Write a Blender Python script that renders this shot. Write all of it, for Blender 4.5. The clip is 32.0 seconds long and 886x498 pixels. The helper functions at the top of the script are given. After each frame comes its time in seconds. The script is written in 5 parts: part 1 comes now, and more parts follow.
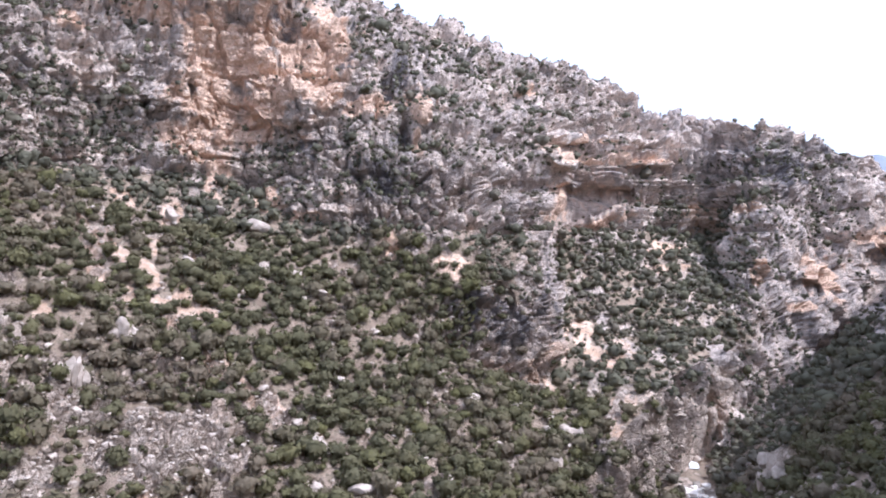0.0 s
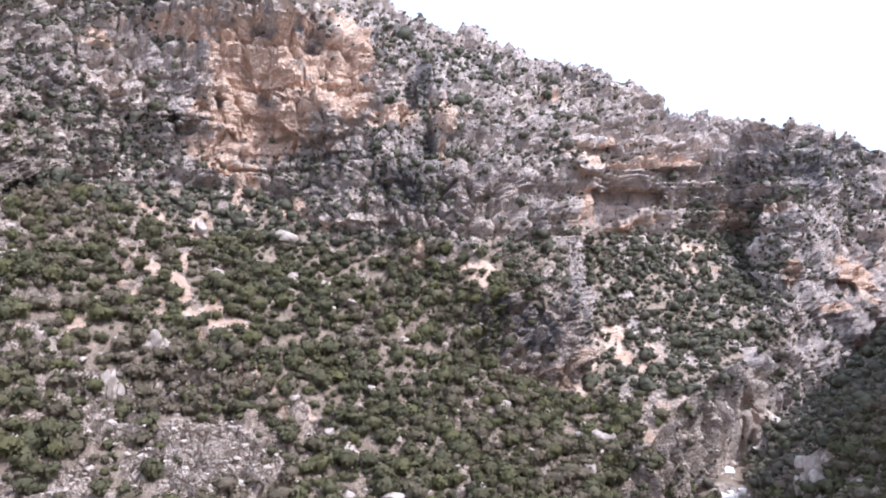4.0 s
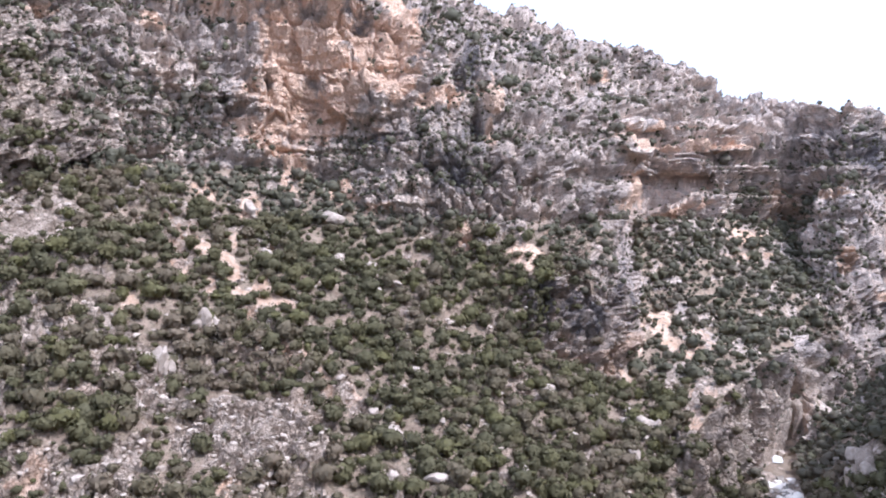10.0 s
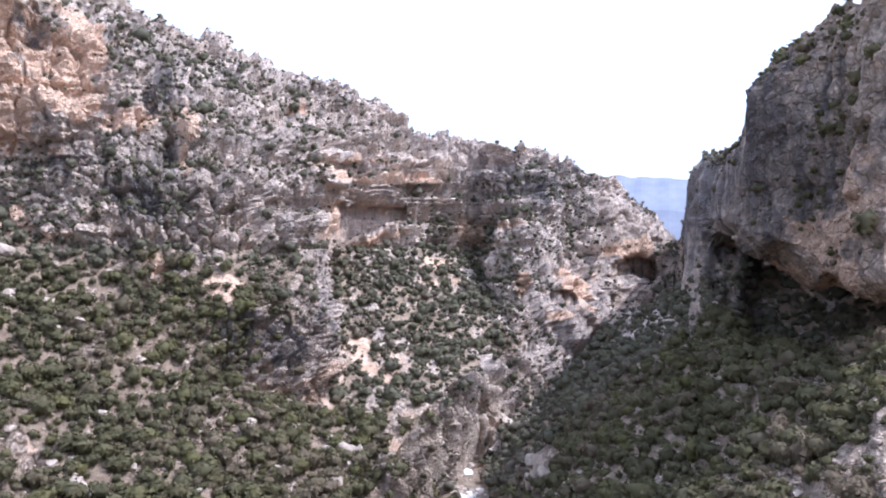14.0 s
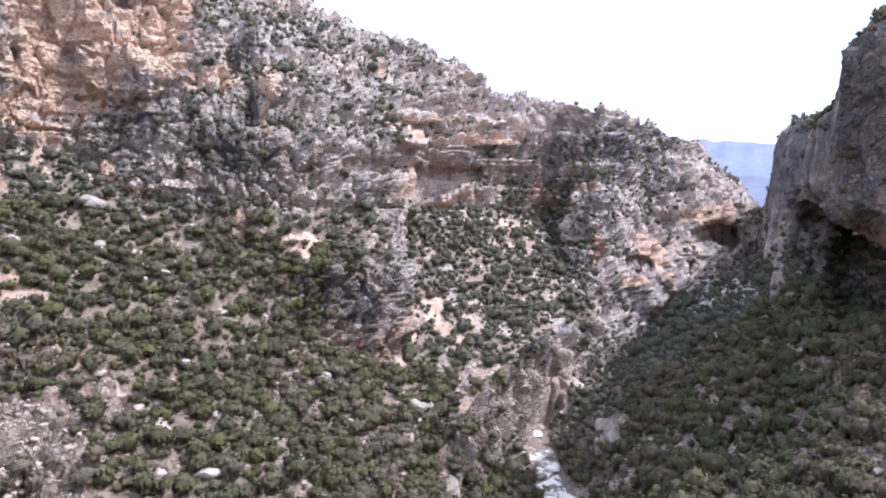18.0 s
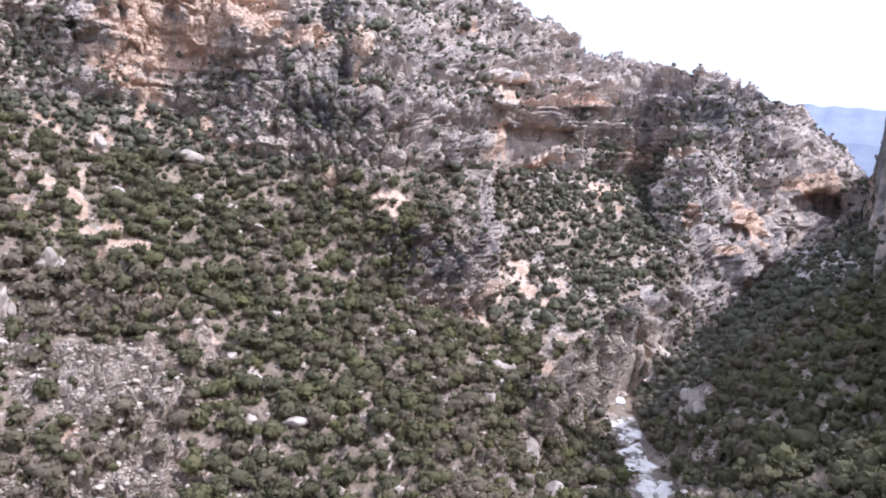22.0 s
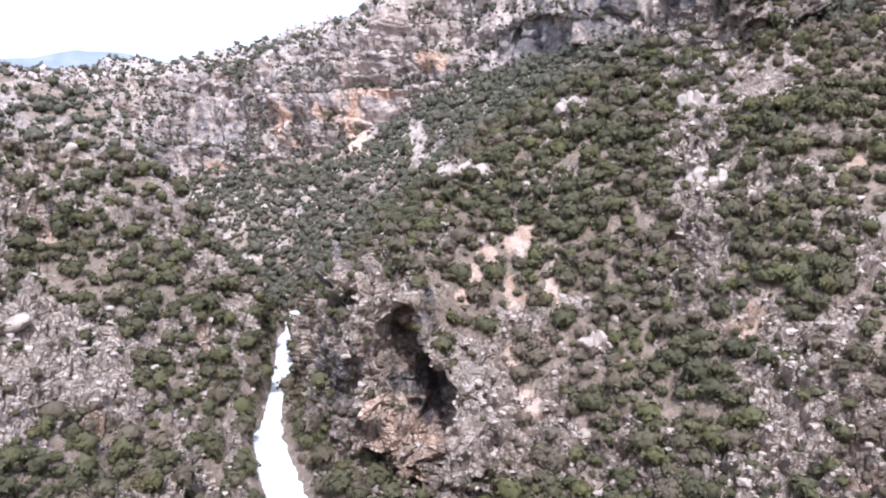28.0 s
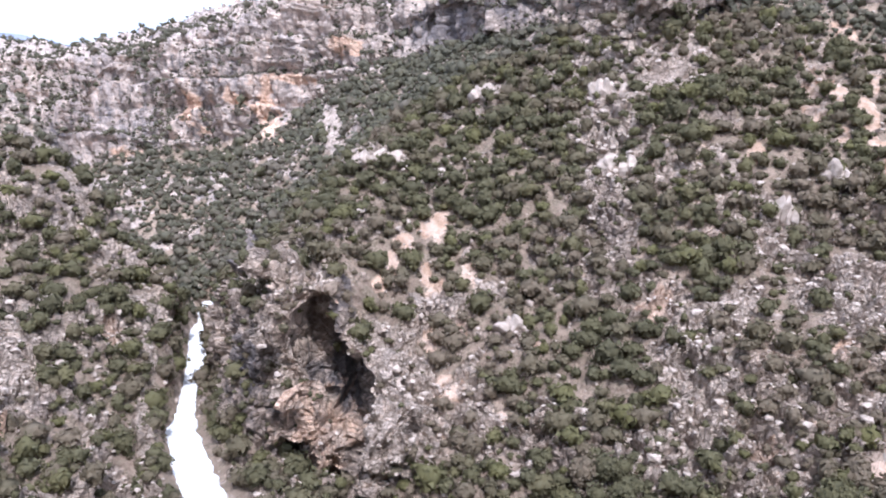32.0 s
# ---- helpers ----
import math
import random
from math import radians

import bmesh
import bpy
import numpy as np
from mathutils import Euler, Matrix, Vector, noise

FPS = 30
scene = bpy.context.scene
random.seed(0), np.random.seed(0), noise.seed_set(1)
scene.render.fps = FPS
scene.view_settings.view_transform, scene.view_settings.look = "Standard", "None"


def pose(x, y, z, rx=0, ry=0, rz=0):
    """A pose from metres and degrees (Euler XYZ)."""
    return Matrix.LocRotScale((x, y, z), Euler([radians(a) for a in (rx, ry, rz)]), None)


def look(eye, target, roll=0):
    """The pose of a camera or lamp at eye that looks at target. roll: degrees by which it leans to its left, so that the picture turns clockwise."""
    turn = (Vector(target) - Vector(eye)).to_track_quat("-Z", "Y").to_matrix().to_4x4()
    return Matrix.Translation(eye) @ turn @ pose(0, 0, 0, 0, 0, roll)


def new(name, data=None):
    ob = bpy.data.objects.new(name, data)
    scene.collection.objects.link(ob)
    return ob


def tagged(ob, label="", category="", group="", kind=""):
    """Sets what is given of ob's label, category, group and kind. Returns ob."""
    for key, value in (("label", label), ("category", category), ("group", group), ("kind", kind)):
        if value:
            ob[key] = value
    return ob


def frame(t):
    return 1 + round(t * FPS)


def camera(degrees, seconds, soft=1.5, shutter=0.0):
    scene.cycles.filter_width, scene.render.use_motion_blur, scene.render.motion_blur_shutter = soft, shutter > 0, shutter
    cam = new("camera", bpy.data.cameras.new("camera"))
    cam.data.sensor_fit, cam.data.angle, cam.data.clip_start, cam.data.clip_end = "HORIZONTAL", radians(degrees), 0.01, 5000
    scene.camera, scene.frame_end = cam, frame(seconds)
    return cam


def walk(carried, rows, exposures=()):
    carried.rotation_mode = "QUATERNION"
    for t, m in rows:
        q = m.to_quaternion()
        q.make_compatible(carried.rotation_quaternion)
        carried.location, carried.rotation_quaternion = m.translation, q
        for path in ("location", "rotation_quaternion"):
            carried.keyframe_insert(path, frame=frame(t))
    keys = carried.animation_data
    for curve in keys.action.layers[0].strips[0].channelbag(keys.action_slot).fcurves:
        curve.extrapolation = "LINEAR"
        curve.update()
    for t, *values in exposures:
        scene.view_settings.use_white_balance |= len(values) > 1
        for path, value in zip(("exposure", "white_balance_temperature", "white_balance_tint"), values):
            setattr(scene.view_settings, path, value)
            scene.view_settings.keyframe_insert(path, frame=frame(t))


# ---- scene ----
# ======== camera: it turns where it stands, on a lookout over the gorge ========
cam = camera(56.70, 32.0, soft=1.92)
EYE = (0.0, 0.0, 0.0)
turns = [
    (0, 88.30, -1.43, 0.04), (0.5, 89.01, -1.53, 0.20), (1, 89.21, -0.78, 0.90), (1.5, 89.43, -1.48, 1.46),
    (2, 89.33, -1.29, 2.24), (2.5, 88.45, -0.86, 2.19), (4.5, 89.23, -0.12, 1.95), (5, 89.90, -0.81, 2.71),
    (5.5, 89.36, -0.85, 3.20), (6, 89.65, -0.63, 3.31), (6.5, 90.04, -1.04, 3.71), (7, 89.07, -1.29, 4.70),
    (7.5, 88.20, -0.89, 5.36), (8, 88.57, -0.77, 5.75), (8.5, 88.55, -0.88, 6.07), (9, 88.51, -0.94, 5.65),
    (9.5, 87.85, -0.53, 5.87), (10, 87.54, -0.74, 5.13), (10.5, 87.07, -0.67, 5.01), (11, 87.03, -0.72, 4.90),
    (11.5, 86.95, -0.86, 4.60), (12, 86.75, -1.00, 4.31), (12.5, 86.72, -0.77, 4.04), (13, 86.26, -0.48, 2.78),
    (13.5, 86.75, -0.22, -4.45), (14, 89.82, -0.50, -15.57), (14.5, 89.08, -0.59, -14.64), (16.5, 87.27, -0.90, -12.28),
    (17, 87.16, -1.73, -10.89), (17.5, 86.63, -2.06, -10.15), (18, 87.03, -1.68, -10.34), (18.5, 86.84, -1.62, -10.57),
    (19, 86.72, -1.32, -10.24), (19.5, 86.48, -2.16, -11.19), (20, 86.07, -2.23, -10.35), (20.5, 85.50, -2.20, -9.22),
    (21, 85.21, -2.69, -7.39), (21.5, 85.01, -2.77, -6.87), (22, 84.08, -2.96, -4.17), (22.5, 82.75, -2.30, 0.20),
    (23, 80.65, -1.03, 6.10), (23.5, 84.29, -0.88, 9.97), (24, 84.16, -1.04, 12.49), (24.5, 82.08, -0.61, 17.84),
    (25, 83.05, -0.26, 22.04), (25.5, 81.24, 0.21, 28.26), (26, 78.12, 0.17, 36.23), (26.5, 79.88, 0.83, 42.37),
    (28.5, 77.70, 1.94, 53.35), (29, 77.47, 1.71, 52.61), (29.5, 77.44, 2.07, 52.03), (30, 76.77, 2.34, 51.37),
    (30.5, 76.38, 2.74, 50.89), (31, 76.60, 2.11, 50.73), (31.5, 76.58, 2.37, 49.62), (32, 77.17, 1.37, 46.73),
]
walk(cam, [(t, pose(*EYE, a, b, c)) for t, a, b, c in turns], exposures=[(0.0, 0.86, 5150, 14.5), (32.0, 0.86, 5150, 14.5)])

# ======== daylight: hazy sky and a high sun on the right ========
SUN_BEARING, SUN_RISE = 117.0, 56.0
world = bpy.data.worlds.new("hazy_sky")
scene.world = world
world.use_nodes = True
wn = world.node_tree.nodes
sky = wn.new("ShaderNodeTexSky")
sky.sky_type, sky.sun_disc = "NISHITA", False
sky.sun_elevation, sky.sun_rotation = radians(SUN_RISE), radians(SUN_BEARING)
sky.altitude, sky.air_density, sky.dust_density, sky.ozone_density = 300, 1.2, 5.0, 1.5
veil = wn.new("ShaderNodeMix")  # thin white haze over the whole sky
veil.data_type = "RGBA"
veil.inputs[0].default_value = 0.62
veil.inputs[7].default_value = (6.7, 6.95, 7.7, 1)
world.node_tree.links.new(sky.outputs[0], veil.inputs[6])
world.node_tree.links.new(veil.outputs[2], wn["Background"].inputs[0])
wn["Background"].inputs[1].default_value = 0.15
sun = new("sun", bpy.data.lights.new("sun", "SUN"))
sun.data.energy, sun.data.angle, sun.data.color = 2.75, radians(0.6), (1.0, 0.94, 0.88)
sb, se = radians(SUN_BEARING), radians(SUN_RISE)
sun.matrix_world = look((math.sin(sb) * math.cos(se) * 900, math.cos(sb) * math.cos(se) * 900, math.sin(se) * 900), (0, 0, 0))


# ======== materials ========
def shader(name, rough=0.9):
    m = bpy.data.materials.new(name)
    m.use_nodes = True
    nt = m.node_tree
    b = nt.nodes["Principled BSDF"]
    b.inputs["Roughness"].default_value = rough
    b.inputs["Specular IOR Level"].default_value = 0.2
    return m, nt, b


def node(nt, kind, **values):
    n = nt.nodes.new(kind)
    for key, value in values.items():
        n.inputs[key.replace("_", " ")].default_value = value
    return n


def spread(nt, src, lo, hi):
    """0 below lo, 1 above hi."""
    n = node(nt, "ShaderNodeMapRange", From_Min=lo, From_Max=hi)
    nt.links.new(src, n.inputs[0])
    return n.outputs[0]


def blend(nt, fac, a, b, how="MIX"):
    n = nt.nodes.new("ShaderNodeMix")
    n.data_type, n.blend_type = "RGBA", how
    for sock, v in ((n.inputs[0], fac), (n.inputs[6], a), (n.inputs[7], b)):
        if isinstance(v, (int, float)):
            sock.default_value = v
        elif isinstance(v, tuple):
            sock.default_value = (*v, 1)
        else:
            nt.links.new(v, sock)
    return n.outputs[2]


def grain(nt, scale, detail=6.0, rough=0.6, squash=None):
    tc = nt.nodes.new("ShaderNodeTexCoord")
    out = tc.outputs["Object"]
    if squash:
        mp = nt.nodes.new("ShaderNodeMapping")
        mp.inputs["Scale"].default_value = squash
        nt.links.new(out, mp.inputs[0])
        out = mp.outputs[0]
    n = node(nt, "ShaderNodeTexNoise", Scale=scale, Detail=detail, Roughness=rough)
    nt.links.new(out, n.inputs["Vector"])
    return n.outputs[0]


def joints(nt, scale, wide):
    """Open joints between rock blocks: 1 in the joint, 0 on the block."""
    tc = nt.nodes.new("ShaderNodeTexCoord")
    warp = node(nt, "ShaderNodeTexNoise", Scale=scale * 1.3, Detail=4.0)
    nt.links.new(tc.outputs["Object"], warp.inputs["Vector"])
    add = nt.nodes.new("ShaderNodeMixRGB")
    add.blend_type, add.inputs[0].default_value = "LINEAR_LIGHT", 0.9 / scale
    nt.links.new(tc.outputs["Object"], add.inputs[1])
    nt.links.new(warp.outputs["Color"], add.inputs[2])
    v = node(nt, "ShaderNodeTexVoronoi", Scale=scale)
    v.feature = "DISTANCE_TO_EDGE"
    nt.links.new(add.outputs[0], v.inputs["Vector"])
    return maths(nt, "SUBTRACT", 1.0, spread(nt, v.outputs["Distance"], 0.0, wide))


def field(nt, name):
    n = nt.nodes.new("ShaderNodeAttribute")
    n.attribute_name = name
    return n.outputs["Fac"]


def maths(nt, op, a, b=0.0):
    n = nt.nodes.new("ShaderNodeMath")
    n.operation = op
    for sock, v in zip(n.inputs, (a, b)):
        if isinstance(v, (int, float)):
            sock.default_value = v
        else:
            nt.links.new(v, sock)
    return n.outputs[0]


def relief(nt, b, height, strength, distance):
    n = node(nt, "ShaderNodeBump", Strength=strength, Distance=distance)
    nt.links.new(height, n.inputs["Height"])
    nt.links.new(n.outputs[0], b.inputs["Normal"])


def make_ground():
    m, nt, b = shader("limestone_and_earth", 0.95)
    broad, mid, fine = grain(nt, 0.035, 4), grain(nt, 0.25, 6), grain(nt, 1.3, 8, 0.7)
    rock = blend(nt, spread(nt, broad, 0.38, 0.62), (0.33, 0.295, 0.283), (0.50, 0.425, 0.372))
    rock = blend(nt, spread(nt, mid, 0.42, 0.64), rock, (0.54, 0.468, 0.42))
    pale = maths(nt, "ADD", field(nt, "pale"), maths(nt, "MULTIPLY", maths(nt, "SUBTRACT", fine, 0.5), 1.2))
    rock = blend(nt, spread(nt, pale, 0.3, 0.62), rock, blend(nt, mid, (0.57, 0.495, 0.43), (0.80, 0.715, 0.63)))
    near_by = maths(nt, "ADD", maths(nt, "MULTIPLY", field(nt, "nearness"), 0.6), 0.4)
    streak = grain(nt, 0.22, 5, 0.6, (1, 1, 0.12))
    rock = blend(nt, maths(nt, "MULTIPLY", spread(nt, streak, 0.52, 0.68), 0.48), rock, (0.11, 0.105, 0.108))
    gap_a, gap_b = joints(nt, 0.30, 0.10), joints(nt, 0.85, 0.12)
    rock = blend(nt, maths(nt, "MULTIPLY", maths(nt, "MAXIMUM", gap_a, maths(nt, "MULTIPLY", gap_b, 0.5)), maths(nt, "MULTIPLY", near_by, 0.42)), rock, (0.10, 0.082, 0.066))
    beds = grain(nt, 0.5, 4, 0.6, (0.08, 0.08, 1.6))
    rock = blend(nt, maths(nt, "MULTIPLY", spread(nt, beds, 0.54, 0.62), 0.2), rock, (0.13, 0.12, 0.115))
    rock = blend(nt, maths(nt, "MULTIPLY", spread(nt, fine, 0.56, 0.7), 0.36), rock, (0.11, 0.10, 0.092))
    rock = blend(nt, field(nt, "block"), rock, blend(nt, 1.0, rock, (1.28, 1.25, 1.21), "MULTIPLY"))
    earth = blend(nt, spread(nt, mid, 0.4, 0.6), (0.235, 0.182, 0.136), (0.41, 0.325, 0.252))
    scrub = blend(nt, spread(nt, fine, 0.4, 0.6), (0.18, 0.15, 0.105), (0.30, 0.245, 0.18))
    earth = blend(nt, spread(nt, grain(nt, 0.5, 5, 0.65), 0.44, 0.60), earth, scrub)
    earth = blend(nt, 1.0, earth, (1.05, 0.98, 0.92), "MULTIPLY")
    bare = maths(nt, "ADD", field(nt, "bare"), maths(nt, "MULTIPLY", maths(nt, "SUBTRACT", fine, 0.5), 1.2))
    # far rock is tinted paler and bluer: distance haze put into its colour
    rock = blend(nt, 1.0, rock, blend(nt, field(nt, "nearness"), (1.34, 1.25, 1.15), (1.20, 1.07, 0.91)), "MULTIPLY")
    rock = blend(nt, maths(nt, "MULTIPLY", spread(nt, grain(nt, 0.045, 5, 0.65), 0.48, 0.64), 0.45), rock, blend(nt, mid, (0.24, 0.175, 0.135), (0.40, 0.30, 0.235)))
    # dark field: streaky stains, and painted shade of walls and hollows
    shade_and_stain = maths(nt, "ADD", field(nt, "dark"), maths(nt, "MULTIPLY", maths(nt, "SUBTRACT", streak, 0.5), 1.4))
    rock = blend(nt, maths(nt, "MULTIPLY", spread(nt, shade_and_stain, 0.3, 0.7), 0.7), rock, (0.095, 0.09, 0.098))
    col = blend(nt, spread(nt, bare, 0.35, 0.6), earth, rock)
    ochre = maths(nt, "ADD", field(nt, "ochre"), maths(nt, "MULTIPLY", maths(nt, "SUBTRACT", mid, 0.5), 1.3))
    stain = blend(nt, spread(nt, fine, 0.35, 0.65), (0.66, 0.42, 0.275), (0.92, 0.655, 0.47))
    col = blend(nt, maths(nt, "MULTIPLY", spread(nt, ochre, 0.38, 0.72), 0.92), col, stain)
    soil = maths(nt, "ADD", field(nt, "soil"), maths(nt, "MULTIPLY", maths(nt, "SUBTRACT", fine, 0.5), 1.6))
    col = blend(nt, spread(nt, soil, 0.45, 0.6), col, blend(nt, spread(nt, mid, 0.4, 0.6), (0.50, 0.325, 0.215), (0.68, 0.50, 0.37)))
    worn = maths(nt, "ADD", field(nt, "pale"), maths(nt, "MULTIPLY", maths(nt, "SUBTRACT", grain(nt, 0.6, 6, 0.7, (1, 1, 1.6)), 0.5), 1.0))
    chalk = blend(nt, spread(nt, mid, 0.4, 0.62), (0.45, 0.345, 0.265), (0.72, 0.57, 0.45))
    col = blend(nt, maths(nt, "MULTIPLY", spread(nt, worn, 0.36, 0.66), maths(nt, "SUBTRACT", 0.9, maths(nt, "MULTIPLY", gap_a, 0.6))), col, chalk)
    split = maths(nt, "MULTIPLY", maths(nt, "MAXIMUM", gap_a, maths(nt, "MULTIPLY", gap_b, 0.5)), spread(nt, field(nt, "pale"), 0.25, 0.6))
    col = blend(nt, maths(nt, "MULTIPLY", split, 0.4), col, (0.13, 0.10, 0.08))
    nt.links.new(col, b.inputs["Base Color"])
    height = maths(nt, "SUBTRACT", maths(nt, "ADD", mid, fine), maths(nt, "MULTIPLY", maths(nt, "MULTIPLY", maths(nt, "ADD", gap_a, gap_b), field(nt, "bare")), 0.8))
    relief(nt, b, maths(nt, "MULTIPLY", height, near_by), 1.0, 1.0)
    return m


def make_leaf(name, joined, pale=0.0):
    m, nt, b = shader(name, 0.8)
    info = nt.nodes.new("ShaderNodeObjectInfo")
    geo = nt.nodes.new("ShaderNodeNewGeometry")
    tone = field(nt, "tone") if joined else info.outputs["Random"]
    ramp = nt.nodes.new("ShaderNodeValToRGB")
    e = ramp.color_ramp.elements
    e[0].position, e[0].color = 0.0, (0.114, 0.101, 0.053, 1)
    e[1].position, e[1].color = 1.0, (0.240, 0.182, 0.122, 1)
    for p, c in ((0.3, (0.134, 0.118, 0.060, 1)), (0.5, (0.154, 0.136, 0.066, 1)), (0.6, (0.174, 0.157, 0.060, 1)), (0.66, (0.172, 0.140, 0.080, 1)), (0.84, (0.200, 0.155, 0.100, 1))):
        s = e.new(p)
        s.color = c
    nt.links.new(tone, ramp.inputs[0])
    col = blend(nt, maths(nt, "MULTIPLY", geo.outputs["Random Per Island"], 0.32), ramp.outputs[0], (0.103, 0.091, 0.051))
    col = blend(nt, maths(nt, "MULTIPLY", spread(nt, grain(nt, 1.1, 4, 0.7), 0.5, 0.75), 0.35), col, (0.190, 0.170, 0.105))
    # pale: share of haze grey mixed into the leaf colour
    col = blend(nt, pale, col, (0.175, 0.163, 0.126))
    nt.links.new(col, b.inputs["Base Color"])
    thin_leaf, mix = node(nt, "ShaderNodeBsdfTranslucent"), node(nt, "ShaderNodeMixShader", Fac=0.35)
    nt.links.new(col, thin_leaf.inputs["Color"])
    nt.links.new(b.outputs[0], mix.inputs[1])
    nt.links.new(thin_leaf.outputs[0], mix.inputs[2])
    nt.links.new(mix.outputs[0], nt.nodes["Material Output"].inputs["Surface"])
    return m


def make_rock(name, a, c, d):
    m, nt, b = shader(name, 0.9)
    col = blend(nt, spread(nt, grain(nt, 0.6, 5), 0.35, 0.65), a, c)
    col = blend(nt, maths(nt, "MULTIPLY", spread(nt, grain(nt, 2.5, 8, 0.7), 0.52, 0.7), 0.6), col, d)
    nt.links.new(col, b.inputs["Base Color"])
    relief(nt, b, grain(nt, 1.6, 8, 0.7), 0.7, 0.35)
    return m


def make_plain(name, a, c, scale, rough=0.9):
    m, nt, b = shader(name, rough)
    nt.links.new(blend(nt, spread(nt, grain(nt, scale, 5), 0.35, 0.65), a, c), b.inputs["Base Color"])
    return m


GROUND = make_ground()
LEAF, LEAF_FAR = make_leaf("evergreen_leaves", False), make_leaf("evergreen_leaves_joined", True)
# leaves of the far slopes: distance haze put into a greyer, lighter colour
LEAF_HAZED = make_leaf("hazed_scrub_leaves", True, 0.45)
STONE = make_rock("pale_limestone", (0.36, 0.285, 0.222), (0.56, 0.452, 0.362), (0.20, 0.158, 0.122))
GRAVEL = make_rock("white_gravel", (0.76, 0.73, 0.68), (0.88, 0.86, 0.82), (0.56, 0.53, 0.49))
SHINGLE = make_rock("grey_shingle", (0.20, 0.165, 0.13), (0.36, 0.30, 0.245), (0.11, 0.09, 0.07))
COBBLE = make_rock("bleached_boulders", (0.80, 0.68, 0.56), (0.92, 0.81, 0.69), (0.52, 0.43, 0.35))
BARK = make_plain("grey_bark", (0.12, 0.10, 0.08), (0.2, 0.17, 0.14), 6.0)
# blue-grey base colour carries the far hills' haze
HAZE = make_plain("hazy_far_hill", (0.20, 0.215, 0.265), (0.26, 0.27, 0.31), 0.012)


# ======== noise ========
def lattice(i, j, k, seed):
    h = (i.astype(np.uint32) * np.uint32(374761393)) ^ (j.astype(np.uint32) * np.uint32(668265263)) ^ (k.astype(np.uint32) * np.uint32(2147483647)) ^ np.uint32(seed * 97 + 13)
    h = (h ^ (h >> np.uint32(13))) * np.uint32(1274126177)
    h = (h ^ (h >> np.uint32(16))) * np.uint32(2246822519)
    return (h ^ (h >> np.uint32(15))).astype(np.float64) / 4294967295.0


def lump(x, y, z, seed=0):
    """Smooth noise from 0 to 1, one lump a unit."""
    fi, fj, fk = np.floor(x), np.floor(y), np.floor(z)
    u, v, w = x - fi, y - fj, z - fk
    i, j, k = fi.astype(np.int64), fj.astype(np.int64), fk.astype(np.int64)
    u, v, w = (a * a * a * (a * (a * 6 - 15) + 10) for a in (u, v, w))
    out = 0
    for a in (0, 1):
        for b in (0, 1):
            for c in (0, 1):
                out = out + lattice(i + a, j + b, k + c, seed) * (u if a else 1 - u) * (v if b else 1 - v) * (w if c else 1 - w)
    return out


def rough_noise(p, size, octaves, seed, gain=0.5):
    out, amp, tot = 0, 1.0, 0
    for o in range(octaves):
        s = size / 2.03 ** o
        out = out + amp * lump(p[..., 0] / s + 7.3 * o, p[..., 1] / s, p[..., 2] / s, seed + o)
        tot, amp = tot + amp, amp * gain
    return out / tot


def blocks(p, size, seed):
    """Broken rock: a random height for each block, and how near the next joint is (0 at the joint)."""
    q = p / np.array(size)
    base = np.floor(q).astype(np.int64)
    best, second, value = np.full(q.shape[:-1], 9.0), np.full(q.shape[:-1], 9.0), np.zeros(q.shape[:-1])
    for a in (-1, 0, 1):
        for b in (-1, 0, 1):
            for c in (-1, 0, 1):
                i, j, k = base[..., 0] + a, base[..., 1] + b, base[..., 2] + c
                h = lattice(i, j, k, seed)
                h2 = (h * 1021.0) % 1.0
                h3 = (h * 7919.0) % 1.0
                dd = (i + 0.15 + 0.7 * h - q[..., 0]) ** 2 + (j + 0.15 + 0.7 * h2 - q[..., 1]) ** 2 + (k + 0.15 + 0.7 * h3 - q[..., 2]) ** 2
                near = dd < best
                second = np.where(near, best, np.minimum(second, dd))
                value = np.where(near, (h * 313.0) % 1.0, value)
                best = np.where(near, dd, best)
    return value, np.sqrt(second) - np.sqrt(best)


def smooth(a, lo, hi):
    u = np.clip((a - lo) / (hi - lo), 0, 1)
    return u * u * (3 - 2 * u)


# ======== the gorge, by sections: bearing in degrees, then (distance, height) from the near bank up to the skyline ========
sections = []


def section(bearing, *nodes):
    sections.append((bearing, nodes))


section(-84, (50, -39.1), (95, -54.8), (130, -57.9), (170, -48.7), (270, 11.8), (330, -34.7), (460, -48.3), (480, -16.8), (500, 4.4), (560, 14.7))
section(-80, (50, -42.0), (100, -60.1), (135, -63.0), (180, -49.9), (290, 8.1), (340, -47.8), (460, -40.2), (475, -8.3), (490, 8.6), (560, 15.6))
section(-76, (50, -45.0), (110, -71.4), (140, -68.3), (185, -53.0), (285, 2.5), (330, -58.2), (450, -39.4), (465, -8.1), (480, 7.5), (560, 14.7))
section(-73, (50, -48.3), (115, -71.9), (140, -71.3), (180, -56.8), (265, -11.6), (310, -65.9), (440, -42.4), (455, -7.9), (468, 6.5), (560, 13.7))
section(-70, (50, -50.0), (120, -77.9), (145, -75.5), (180, -62.0), (240, -32.0), (290, -72.3), (425, -44.7), (438, -15.3), (450, 6.3), (540, 15.1))
section(-67, (50, -51.8), (118, -78.1), (150, -71.5), (185, -61.9), (230, -51.0), (275, -71.1), (410, -39.5), (425, -11.1), (438, 10.7), (520, 20.9))
section(-64, (50, -55.5), (120, -76.4), (150, -75.1), (200, -74.8), (250, -71.7), (285, -65.8), (395, -36.6), (408, -7.1), (420, 14.7), (510, 28.5))
